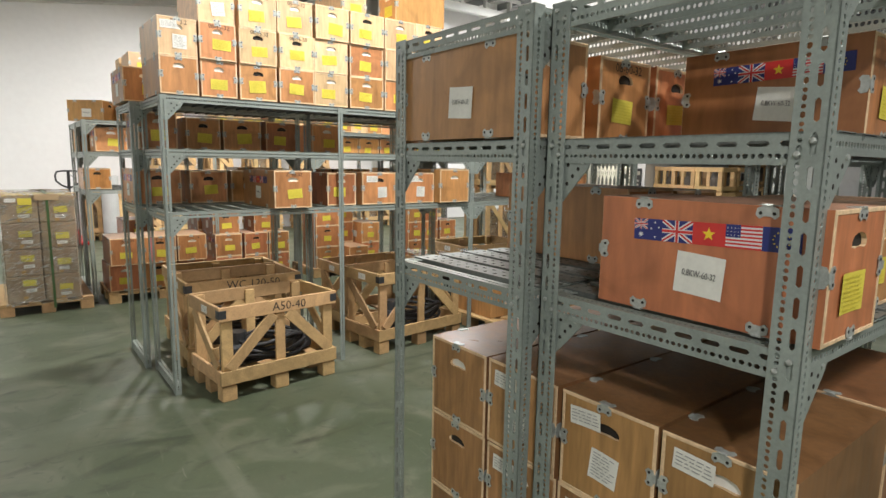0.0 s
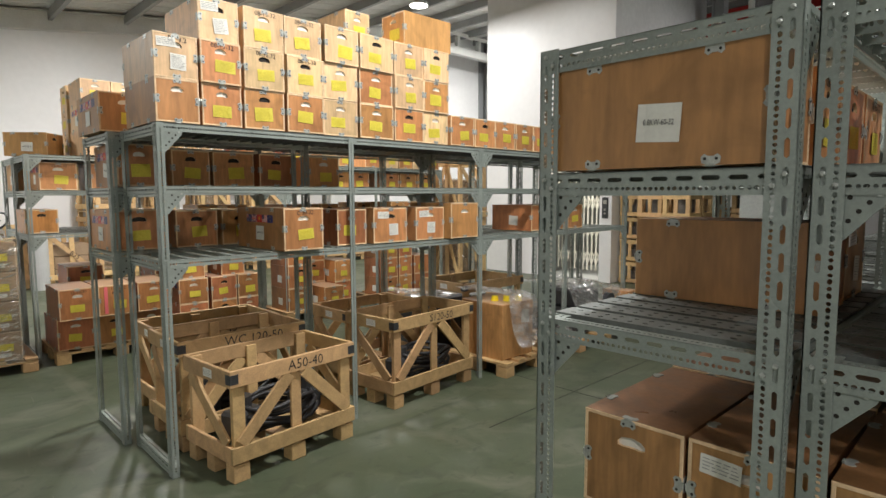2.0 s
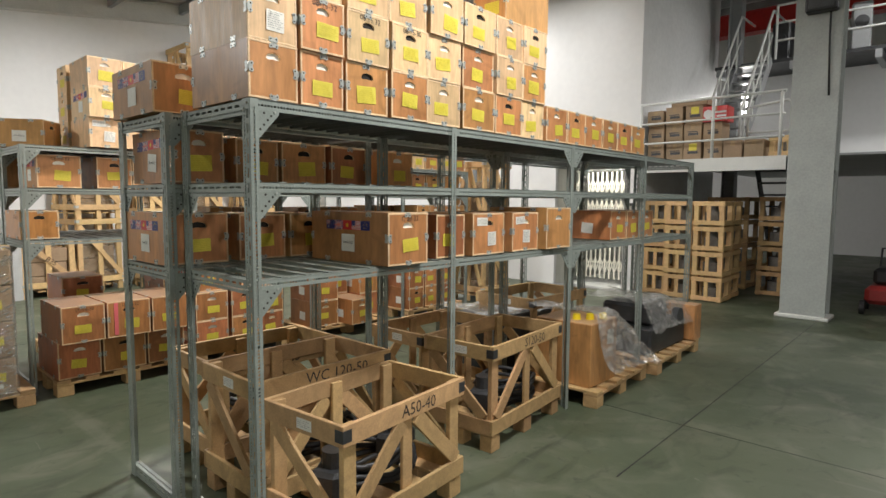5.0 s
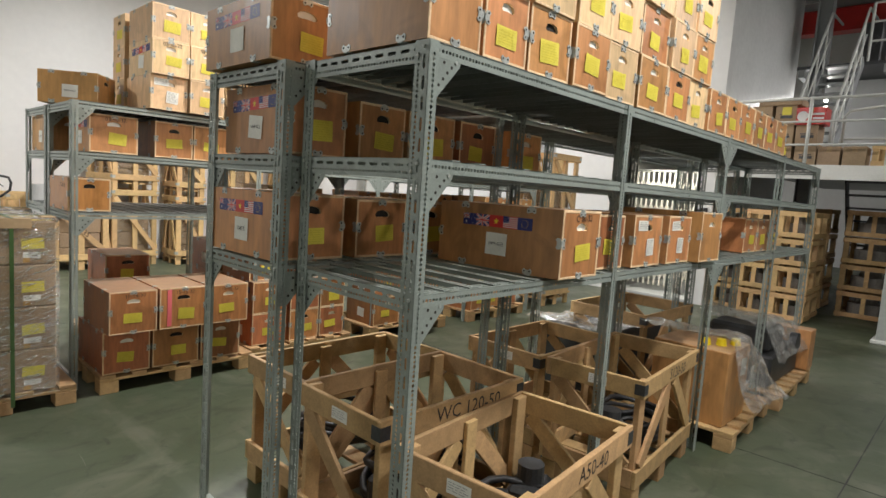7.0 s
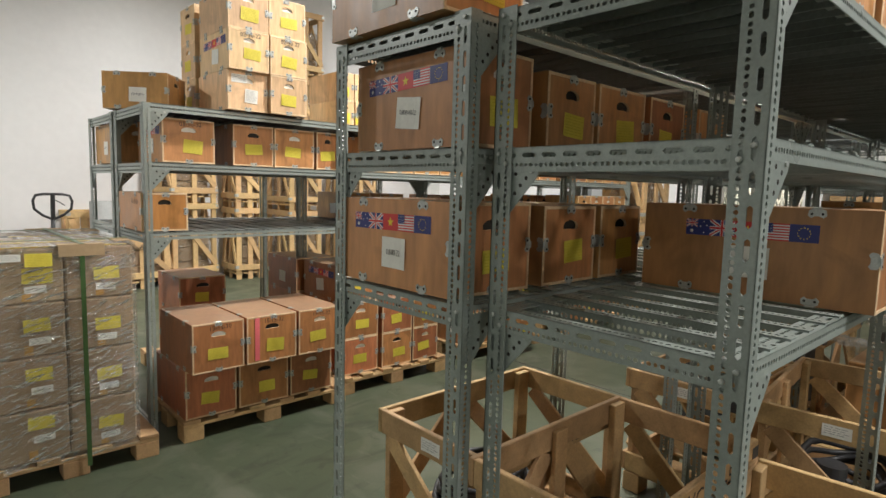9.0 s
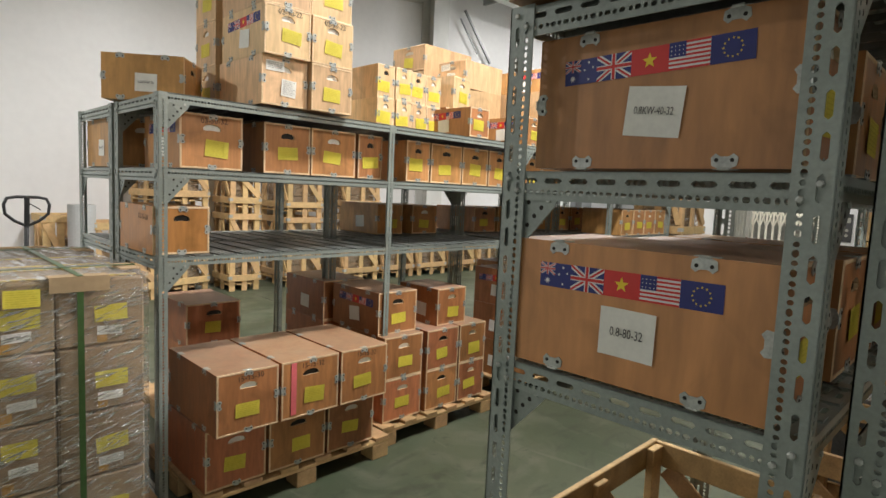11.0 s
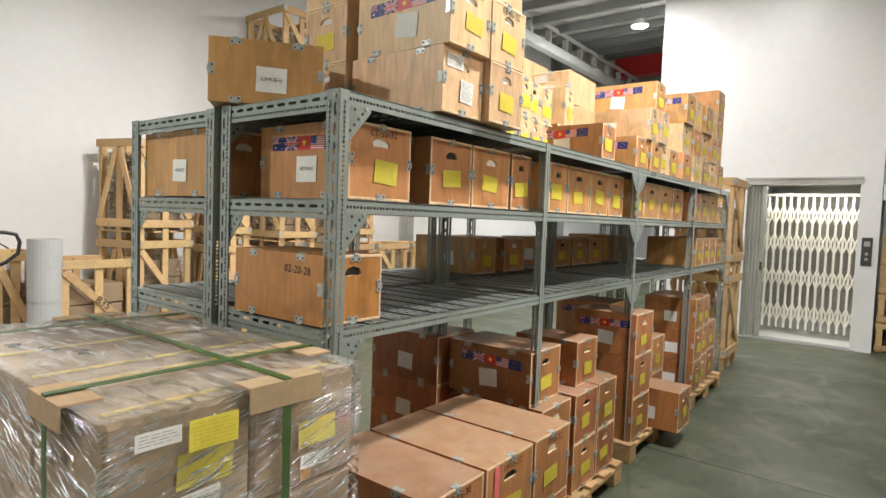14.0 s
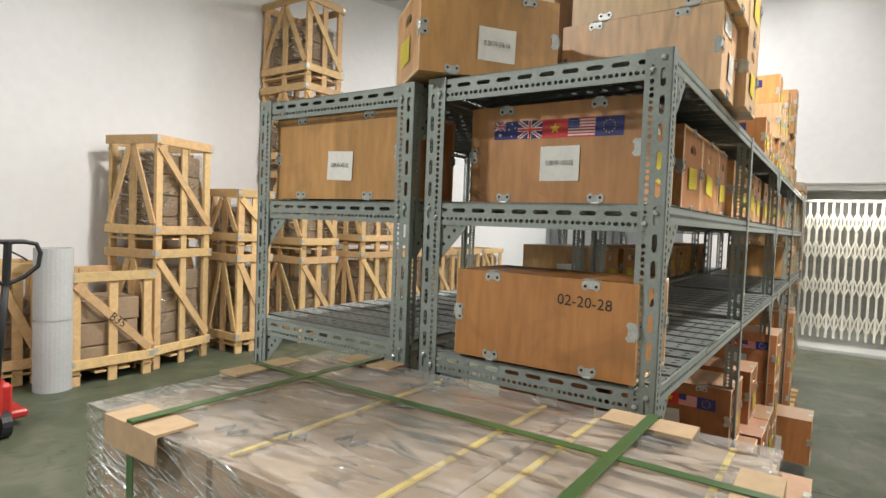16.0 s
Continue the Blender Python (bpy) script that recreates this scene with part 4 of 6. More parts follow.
    if marks:
        part("lettering", text_mesh(marks, 0.11, INK), None, ob, "black marker writing", pose(0.03, -l - 0.001, h * 0.55, 0, 38))
    return ob


# ---- the setting ----
def struct(name, b, material, label, category, at=None):
    return tagged(part(name, b, material, at=at), label, category, "", "structure")


def slab(x0, x1, y0, y1, z0, z1):
    return Build().box(x0, x1, y0, y1, z0, z1)


struct("floor", slab(-5.2, 21.2, -7.2, 13.8, -0.15, 0), FLOORM, "worn green epoxy floor with grey scuffs and tyre marks", "floor")


def gable(name, y0, y1, material, label):
    b = Build()
    x0, x1 = -5.0, 21.0
    v = [(x, y, z) for y in (y0, y1) for x, z in ((x0, 0), (x1, 0), (x1, roof_z(x1) + 0.1), (x0, roof_z(x0) + 0.1))]
    b.add(v, [(0, 1, 2, 3), (7, 6, 5, 4), (0, 4, 5, 1), (1, 5, 6, 2), (2, 6, 7, 3), (3, 7, 4, 0)])
    return struct(name, b, material, label, "wall")


gable("wall_north", 13.6, 13.8, WALLM, "white gloss-painted gable wall with faint scuffs")
gable("wall_south", -7.2, -7.0, WALLM, "white painted wall")
struct("wall_west", slab(-5.2, -5.0, -7.0, 13.6, 0, roof_z(-5) + 0.1), WALLM, "white painted wall", "wall")
struct("wall_east", slab(21.0, 21.2, -7.0, 13.6, 0, roof_z(21) + 0.1), WALLM, "white painted wall", "wall")
b = Build()
v = [(x, y, roof_z(x) + d) for d in (0, 0.08) for x, y in ((-5.2, -7.2), (21.2, -7.2), (21.2, 13.8), (-5.2, 13.8))]
b.add(v, [(3, 2, 1, 0), (4, 5, 6, 7), (0, 1, 5, 4), (1, 2, 6, 5), (2, 3, 7, 6), (3, 0, 4, 7)])
k = 0
yy = -7.0
while yy < 13.5:
    for s, e in ((-5.0, 20.9),):
        b.add([(s, yy, roof_z(s) - 0.012), (e, yy, roof_z(e) - 0.012), (e, yy + 0.03, roof_z(e) - 0.012), (s, yy + 0.03, roof_z(s) - 0.012),
               (s, yy, roof_z(s)), (e, yy, roof_z(e)), (e, yy + 0.03, roof_z(e)), (s, yy + 0.03, roof_z(s))],
              [(3, 2, 1, 0), (0, 1, 5, 4), (2, 3, 7, 6)])
    yy += 0.42
struct("ceiling", b, ROOFM, "pale insulated roof sheeting with ribs", "ceiling")
# purlins run along y under the roof, the raking girder along the gable
x = 2.4 - 1.26 * 5
while x < 20.8:
    z = roof_z(x)
    p = Build()
    p.box(x - 0.035, x + 0.035, -7.0, 13.6, z - 0.035, z - 0.028)
    p.box(x - 0.035, x - 0.03, -7.0, 13.6, z - 0.2, z - 0.035)
    p.box(x - 0.035, x + 0.035, -7.0, 13.6, z - 0.205, z - 0.2)
    struct("roof_purlin", p, STEEL, "grey steel roof purlin", "purlin")
    x += 1.26
b = Build()
for y0, y1, d0, d1 in ((13.52, 13.535, 0.37, 0.04), (13.44, 13.6, 0.385, 0.37), (13.44, 13.6, 0.055, 0.04)):
    v = [(x, y, roof_z(x) - d) for x in (-5.0, 8.05) for y, d in ((y0, d0), (y1, d0), (y1, d1), (y0, d1))]
    b.add(v, [(0, 1, 2, 3), (7, 6, 5, 4), (0, 4, 5, 1), (1, 5, 6, 2), (2, 6, 7, 3), (3, 7, 4, 0)])
struct("rake_beam", b, PALESTEEL, "pale grey steel rake beam under the roof along the gable", "beam")
# a runway girder with upright posts and a top rail, in front of the gable wall
ob = thing("runway_girder", "pale grey steel runway girder with upright posts below the roof", "girder", at=pose(0, 12.7, 0), kind="structure")
part("lower_chord", Build().box(6.5, 20.9, -0.1, -0.085, 5.62, 5.80).box(6.5, 20.9, -0.085, 0.1, 5.60, 5.62).box(6.5, 20.9, -0.085, 0.1, 5.80, 5.815), PALESTEEL, ob)
part("top_chord", Build().box(10.0, 20.9, -0.1, -0.085, 6.10, 6.20).box(10.0, 20.9, -0.085, 0.0, 6.20, 6.212), PALESTEEL, ob)
for i in range(12):
    x = 10.32 + 0.88 * i
    part("upright", Build().box(x - 0.05, x + 0.05, -0.08, -0.068, 5.815, 6.10).box(x - 0.05, x - 0.04, -0.068, 0.04, 5.815, 6.10), PALESTEEL, ob)
ob = thing("wall_brace", "thin grey steel diagonal brace on the gable wall", "brace", kind="structure")
part("rod", Build().board((9.25, 13.5, 5.5), (10.14, 13.5, 4.55), 0.05, 0.04), STEEL, ob)
part("rod", Build().board((9.12, 13.5, 5.3), (9.7, 13.5, 4.68), 0.03, 0.03), STEEL, ob)
# dark joints cut into the floor slab
for k, (x0, x1, y0, y1) in enumerate(((2.9, 9.3, 3.375, 3.387), (3.935, 3.945, -6.9, 13.5), (-4.9, 9.3, 9.39, 9.40), (-1.7, -1.69, -6.9, 13.5))):
    b = Build()
    n = 60
    rj = random.Random(k)
    for i in range(n):
        a, c = i / n, (i + 1) / n
        w = rj.uniform(0.4, 1.0)
        if x1 - x0 > y1 - y0:
            m = (y0 + y1) / 2
            b.box(x0 + (x1 - x0) * a, x0 + (x1 - x0) * c, m - 0.005 * w, m + 0.005 * w, -0.002, 0.0012)
        else:
            m = (x0 + x1) / 2
            b.box(m - 0.005 * w, m + 0.005 * w, y0 + (y1 - y0) * a, y0 + (y1 - y0) * c, -0.002, 0.0012)
    struct("floor_joint", b, BLACKM, "dark sealed joint in the floor slab", "joint")


def h_column(x, y, w, d, z1, along="x", material=None, label="grey painted steel column on a concrete foot"):
    ob = thing("steel_column", label, "column", "columns", pose(x, y, 0), kind="structure")
    b = Build()
    t = 0.014
    if along == "x":
        b.box(-w / 2, w / 2, -d / 2, -d / 2 + t, 0, z1)
        b.box(-w / 2, w / 2, d / 2 - t, d / 2, 0, z1)
        b.box(-t / 2, t / 2, -d / 2 + t, d / 2 - t, 0, z1)
    else:
        b.box(-w / 2, -w / 2 + t, -d / 2, d / 2, 0, z1)
        b.box(w / 2 - t, w / 2, -d / 2, d / 2, 0, z1)
        b.box(-w / 2 + t, w / 2 - t, -t / 2, t / 2, 0, z1)
    part("shaft", b, material or PALESTEEL, ob)
    part("stiffener", Build().box(-w / 2 + 0.02, w / 2 - 0.02, -d / 2 + 0.02, d / 2 - 0.02, 2.0, 2.015), material or PALESTEEL, ob)
    part("foot", Build().cbox(-w / 2 - 0.05, w / 2 + 0.05, -d / 2 - 0.05, d / 2 + 0.05, 0, 0.05, 0.01), PALESTEEL, ob)
    return ob


h_column(8.3, 13.4, 0.42, 0.36, roof_z(8.3) - 0.02)
h_column(14.2, 13.4, 0.5, 0.36, roof_z(14.2) - 0.02, material=STEEL)
h_column(19.6, 13.4, 0.5, 0.36, roof_z(19.6) - 0.02, material=STEEL)
h_column(9.05, 3.58, 0.34, 0.54, roof_z(9) - 0.2, "y", COLUMNM)

# ---- the goods lift ----
SX, SY0, SY1, GY0, GY1, GZ = 9.36, 6.16, 9.13, 6.40, 7.77, 2.27
top = roof_z(SX) + 0.05
b = Build()
b.box(SX, SX + 0.2, SY0, GY0, 0, top)
b.box(SX, SX + 0.2, GY1, SY1, 0, top)
b.box(SX, SX + 0.2, GY0, GY1, GZ, top)
struct("wall_lift_front", b, WALLM, "white gloss-painted lift shaft wall with a door opening", "wall")
struct("wall_lift_south", slab(SX + 0.2, 13.2, SY0, SY0 + 0.2, 0, roof_z(13)), SHAFTSIDEW, "glossy lift shaft side wall, paint lightened against shade", "wall")
struct("wall_lift_north", slab(SX + 0.2, 13.2, SY1 - 0.2, SY1, 0, roof_z(13)), WALLM, "white lift shaft side wall", "wall")
b = Build()
b.box(SX + 0.2, 12.0, GY0 - 0.22, GY0 - 0.20, 0, 2.4)
b.box(SX + 0.2, 12.0, GY1 + 0.05, GY1 + 0.07, 0, 2.4)
b.box(12.0, 12.02, GY0 - 0.22, GY1 + 0.07, 0, 2.4)
b.box(SX + 0.2, 12.02, GY0 - 0.22, GY1 + 0.07, 2.4, 2.42)
struct("lift_car", b, INOX, "brightly lit stainless goods lift car", "lift")
struct("lift_floor", slab(SX + 0.2, 12.0, GY0 - 0.2, GY1 + 0.05, 0.0, 0.008), PALESTEEL, "pale worn lift floor plate", "floor")
struct("lift_sill", Build().box(SX - 0.06, SX + 0.2, GY0 - 0.05, GY1 + 0.02, 0.0, 0.006).box(SX - 0.02, SX + 0.0, GY0 - 0.05, GY1, 0.006, 0.012), STEEL, "grooved steel lift sill", "sill")
b = Build()
b.box(SX - 0.012, SX, GY0 - 0.03, GY1 + 0.03, GZ, GZ + 0.06)
struct("lift_header", b, INOX, "stainless lift door header", "trim")
b = Build()
for i in range(14):
    y = GY0 + 0.05 + i * 0.095
    b.cyl((SX - 0.03, y, GZ + 0.085), (SX - 0.012, y, GZ + 0.085), 0.014, 8)
b.box(SX - 0.02, SX - 0.001, GY0 - 0.03, GY1 + 0.03, GZ + 0.07, GZ + 0.1)
struct("lift_track", b, INOX, "roller track over the lift door", "trim")
ob = thing("lift_lamp", "bright ceiling lamps in the lift car", "lamp", at=pose(9.96, 6.98, 2.36))
part("diffuser", Build().box(-0.13, 0.13, -0.55, 0.55, -0.02, 0.03), LIFTGLOW, ob)
# folded steel door pushed to one side
ob = thing("folding_steel_door", "grey pleated steel folding door, pushed open to one side of the lift", "door", at=pose(SX + 0.05, GY1 + 0.01, 0.01))
NL = 5
for i in range(NL):
    y, q = -0.22 * i / NL, -0.22 / NL
    b = Build()
    for ya, xa, yb, xb in ((y, 0.0, y + q * 0.42, 0.055), (y + q * 0.42, 0.055, y + q * 0.58, 0.055), (y + q * 0.58, 0.055, y + q, 0.0)):
        p = [(xa, ya), (xb, yb), (xb + 0.004, yb), (xa + 0.004, ya)]
        b.add([(x, yy, z) for z in (0, GZ - 0.03) for x, yy in p], [(3, 2, 1, 0), (4, 5, 6, 7), (0, 1, 5, 4), (1, 2, 6, 5), (2, 3, 7, 6), (3, 0, 4, 7)])
    part("leaf", b, PLEAT, ob)
part("edge_post", Build().cbox(-0.02, 0.05, -0.27, -0.22, 0, GZ - 0.03, 0.004), INOX, ob)
part("handle", Build().cbox(-0.04, -0.02, -0.26, -0.23, 1.0, 1.12, 0.004), DARKSTEEL, ob)
# collapsible gate of the lift car
ob = thing("collapsible_gate", "ivory collapsible lattice gate, drawn shut across the lift car", "gate", at=pose(SX + 0.72, GY1, 0.10))
NB, GW, GH = 15, GY1 - GY0 + 0.1, 2.03
for i in range(NB + 1):
    y = -GW * i / NB
    part("picket", Build().cbox(-0.011, 0.011, y - 0.016, y + 0.016, 0, GH, 0.004), GATEM, ob)
for z0 in (0.24, 0.78, 1.32, 1.74):
    for i in range(NB):
        y0, y1 = -GW * i / NB, -GW * (i + 1) / NB
        b = Build()
        for s in (-1, 1):
            pts = []
            for k in range(7):
                a = k / 6
                zz = s * (0.13 - 0.26 * a)
                bow = 0.018 * math.sin(math.pi * a * 2) * s
                pts.append((0.012 * s, y0 + (y1 - y0) * a, z0 + zz + bow))
            b.tube(pts, 0.0125, 6)
        part("lattice_link", b, GATEM, ob)
part("top_rail", Build().cbox(-0.02, 0.02, -GW, 0, GH, GH + 0.04, 0.004), INOX, ob)
ob = thing("call_panel", "dark lift call panel on the white wall", "panel", at=pose(SX - 0.001, 6.285, 1.36, 0, 0, -90))
part("plate", Build().cbox(-0.06, 0.06, -0.02, 0, -0.19, 0.19, 0.004), DARKSTEEL, ob)
part("display", Build().cbox(-0.035, 0.035, -0.023, -0.02, 0.07, 0.14, 0.001), INOX, ob)
for z in (-0.03, -0.1):
    part("button", Build().cyl((0, -0.028, z), (0, -0.02, z), 0.02, 12), INOX, ob)

# ---- racks ----
R1X = [1.362, 2.67, 3.98, 5.29, 6.6]
R2X = [1.085, 2.42, 3.79, 5.17, 6.58]
R3X = [1.127, 2.51, 3.88, 5.29, 6.70]
rack([x + 0.05 for x in R1X], 0.535, 1.19, dense=(), plates=(1, 2))
rack(R1X, 1.205, 1.852, dense=(), plates=(1, 2))
rack(R2X, 4.15, 4.795)
rack([x - 0.06 for x in R2X], 4.83, 5.487)
rack(R3X, 7.43, 8.041, plates=(1, 2))
rack(R3X, 8.078, 8.694, plates=(1, 2))


# ---- boxes on the racks ----
Z0, Z1, Z2, Z3 = 1.992, 1.654, 1.244, 1.244
# row two, on top: columns of boxes with their ends to the aisle
cols2 = [(1.09, 1.345, 2), (1.35, 1.605, 3), (1.625, 1.905, 3), (1.91, 2.193, 3), (2.197, 2.487, 3), (2.495, 2.81, 3), (2.815, 3.12, 3), (3.122, 3.40, 3)]
MARKS = {(0, 1): "D1 3.2", (1, 1): "08-15-32", (2, 1): "08.15.32", (3, 1): "08-15-30", (2, 2): "08-15-32", (3, 2): "08-15-32"}
rb = random.Random(5)
for i, (a, c, n) in enumerate(cols2):
    for k in range(n):
        front = "yellow"
        if (i, k) in ((0, 1), (1, 2)):
            front = "sheet"
        if (i, k) == (0, 0):
            front = ""
        pale = (i, k) in ((0, 1), (1, 2), (4, 0), (4, 1), (4, 2), (2, 2), (2, 1), (3, 2), (5, 2), (6, 1), (6, 2), (7, 2), (7, 0), (3, 1))
        wooden_box(a + 0.002, c - 0.002, 4.165 + rb.uniform(0, 0.02), Z0 + 0.2375 * k, 0.237, 0.5, front=front, marks=MARKS.get((i, k), ""), pale=pale, skew=rb.uniform(-1.2, 1.2), group="boxes on the middle rack")
x = 3.42
for i in range(6):
    wooden_box(x, x + 0.285, 4.17, Z0, 0.237, 0.5, far=True, skew=rb.uniform(-1.5, 1.5), group="boxes on the middle rack")
    x += 0.288
wooden_box(2.58, 2.81, 4.45, Z0 + 0.714, 0.235, 0.5, pale=True, group="boxes on the middle rack")
wooden_box(2.935, 3.435, 4.32, Z0 + 0.7145, 0.24, 0.27, turn=90, side="white", group="boxes on the middle rack")
for i in range(3):
    wooden_box(3.1 + i * 0.3, 3.38 + i * 0.3, 4.85, Z0, 0.237, 0.5, far=True, group="boxes on the middle rack")
wooden_box(1.0, 1.32, 4.93, Z0, 0.245, 0.53, flags=True, side="white", hole=False, group="boxes on the middle rack")
# row two, upper shelf, back unit
for a, c in ((1.42, 1.69), (1.71, 2.03), (2.07, 2.36), (2.5, 2.8)):
    wooden_box(a, c, 4.90, Z1, 0.245, 0.5, group="boxes on the middle rack")
wooden_box(1.08, 1.36, 4.91, Z1, 0.268, 0.515, flags=True, side="white", words="0.8KW-40-32", flag_y=0.01, group="boxes on the middle rack")
wooden_box(1.03, 1.37, 4.905, Z2, 0.26, 0.53, flags=True, side="white", words="0.8-80-32", flag_y=0.0, group="boxes on the middle rack")
# row two, lower shelf
for a, c in ((1.43, 1.73), (1.76, 2.04)):
    wooden_box(a, c, 4.90, Z2, 0.25, 0.5, group="boxes on the middle rack")
wooden_box(1.82, 2.12, 4.10, Z2, 0.268, 0.645, flags=True, side="white", words="0.8KW-60-32", marks="C 30-32", group="boxes on the middle rack")
wooden_box(2.30, 2.56, 4.2, Z2, 0.25, 0.5, group="boxes on the middle rack")
wooden_box(2.60, 2.93, 4.17, Z2, 0.255, 0.5, front="sheet", group="boxes on the middle rack")
wooden_box(3.02, 3.335, 4.17, Z2, 0.255, 0.5, front="sheet", group="boxes on the middle rack")
wooden_box(3.365, 3.70, 4.12, Z2, 0.285, 0.5, front="", group="boxes on the middle rack")
for a in (4.66, 5.0, 5.34):
    wooden_box(a, a + 0.32, 4.25, Z2, 0.25, 0.5, far=True, side="white", group="boxes on the middle rack")
# row three, upper shelf
for i, (a, c) in enumerate(((1.285, 1.572), (1.686, 1.972), (1.976, 2.285), (2.302, 2.49), (2.70, 2.925), (2.933, 3.255), (3.262, 3.555), (3.566, 3.83), (3.99, 4.25), (4.255, 4.58), (4.59, 4.91), (4.93, 5.22), (5.5, 5.82), (5.84, 6.2), (6.22, 6.6))):
    wooden_box(a if i else 1.252, c, 7.50, Z1, 0.265, 0.49, flags=i == 0, side="" if i else "white", words="" if i else "0.8KW-100-32", marks="03-50-32" if i == 0 else "", far=i > 5, group="boxes on the far rack", hole=i not in (0, 2))
wooden_box(1.16, 1.45, 8.115, Z1, 0.272, 0.555, front="", side="white", words="0.8KW-40-32", group="boxes on the far rack")
# row three, lower shelf
wooden_box(1.113, 1.382, 7.455, Z3, 0.226, 0.48, front="", hole=True, pale="orange", sidemarks="02-20-28", group="boxes on the far rack", label="orange-brown plywood box with black marker writing")
for a, c, h in ((3.03, 3.31, 0.24), (3.42, 3.72, 0.235), (4.2, 4.5, 0.23), (4.53, 4.82, 0.23), (4.85, 5.15, 0.23), (5.5, 5.8, 0.25), (5.83, 6.13, 0.25)):
    wooden_box(a, c, 8.12, Z3, h, 0.5, side="white", far=True, group="boxes on the far rack")
for a in (5.6, 5.87, 6.14, 6.41):
    wooden_box(a, a + 0.265, 7.46, Z3, 0.26, 0.45, far=True, group="boxes on the far rack")
# row three, on top
for i, (a, c) in enumerate(((1.612, 1.88), (1.885, 2.15))):
    for k in range(3):
        wooden_box(a, c, 7.39, Z0 + 0.005 + 0.245 * k, 0.244, 0.48, front="sheet" if (i, k) == (0, 0) else "yellow", flags=(i, k) == (0, 1), side="white" if (i, k) == (0, 1) else "", marks="02-30-22" if k == 1 else "", pale=True, group="stacked boxes on the far rack")
for k in range(3):
    wooden_box(1.60, 2.12, 8.02, Z0 + 0.005 + 0.245 * k, 0.244, 0.27, turn=90, pale=True, group="stacked boxes on the far rack")
askew = wooden_box(1.168, 1.468, 7.811, Z0 + 0.005, 0.232, 0.41, front="", side="white", words="0.2KW-50-16", skew=51, group="boxes on the far rack", label="pinkish brown plywood box set askew across two racks")
sticker("yellow2", askew, "yellow paper label", pose(0.02, 0.205, 0.09, 0, 0, 180))
for i in range(4):
    for k in range(2):
        wooden_box(2.67 + i * 0.165, 2.832 + i * 0.165, 7.76 + 0.01 * i, Z0 + 0.222 * k, 0.221, 0.45, pale=True, far=True, group="stacked boxes on the far rack")
wooden_box(3.36, 3.62, 7.78, Z0, 0.24, 0.5, far=True, group="stacked boxes on the far rack")
wooden_box(3.36, 3.62, 7.78, Z0 + 0.24, 0.24, 0.5, far=True, skew=12, pale=True, group="stacked boxes on the far rack")
for k in range(3):
    wooden_box(3.58 + 0.02 * k, 4.08 + 0.01 * k, 7.98, Z0 + 0.215 * k, 0.214, 0.3, turn=90, pale=True, far=True, front="sheet" if k == 2 else "yellow", skew=(1, -2, 2)[k], group="stacked boxes on the far rack")
for k in range(4):
    wooden_box(3.62, 4.2, 8.45, Z0 + 0.2 * k, 0.231, 0.42, turn=90, pale=True, far=True, group="stacked boxes on the far rack")
wooden_box(3.25, 3.47, 7.44, Z0, 0.205, 0.56, far=True, flags=True, side="white", group="stacked boxes on the far rack")
for i in range(4):
    wooden_box(3.955 + i * 0.25, 4.2 + i * 0.25, 7.47, Z0, 0.222, 0.5, far=True, flags=i == 0, side="white" if i == 0 else "", pale=i == 2, group="stacked boxes on the far rack")
for i in range(2):
    wooden_box(4.14 + i * 0.2, 4.335 + i * 0.2, 7.44, Z0 + 0.223, 0.222, 0.62, far=True, side="white" if i == 0 else "", pale=True, group="stacked boxes on the far rack")
wooden_box(4.32, 4.54, 7.47, Z0 + 0.446, 0.225, 0.6, far=True, flags=True, side="white", group="stacked boxes on the far rack")
for k in range(3):
    wooden_box(5.16, 5.45, 7.5, Z0 + 0.25 * k, 0.25, 0.5, far=True, flags=k == 2, pale=k == 1, group="stacked boxes on the far rack")
for i in range(3):
    for k in range(3 if i < 2 else 3):
        wooden_box(5.5 + i * 0.31, 5.8 + i * 0.31, 7.5, Z0 + 0.25 * k, 0.25, 0.5, far=True, pale=(i + k) % 2 == 0, flags=(i, k) == (2, 3), group="stacked boxes on the far rack")
for k in range(4):
    wooden_box(6.42, 6.71, 7.5, Z0 + 0.25 * k, 0.25, 0.5, far=True, group="stacked boxes on the far rack")
# row one
wooden_box(1.372, 1.64, 1.252, Z1, 0.272, 0.565, side="white", words="0.8KW-60-32", front="", group="boxes on the near rack")
for a, c, m in ((1.70, 1.96, "08-60-32"), (1.99, 2.25, ""), (2.28, 2.55, "08-60-32")):
    wooden_box(a, c, 1.255, Z1, 0.25, 0.5, marks=m, group="boxes on the near rack")
wooden_box(1.98, 2.25, 0.655, Z1, 0.262, 0.495, flags=True, pale="red", side="white", words="0.8KW-60-32", group="boxes on the near rack", flag_y=-0.03)
wooden_box(1.45, 1.735, 0.52, Z2, 0.262, 0.51, flags=True, pale="red", flag_y=-0.025, side="white", words="0.8KW-60-32", group="boxes on the near rack")
wooden_box(1.88, 2.15, 1.26, Z2, 0.262, 0.56, front="sheet", group="boxes on the near rack")
wooden_box(2.19, 2.47, 1.27, Z2, 0.25, 0.5, front="sheet", group="boxes on the near rack")
for a in (1.80, 2.11, 2.42):
    wooden_box(a, a + 0.29, 0.58, Z2, 0.24, 0.5, group="boxes on the near rack")
pallet(1.42, 2.62, 0.40, 1.80)
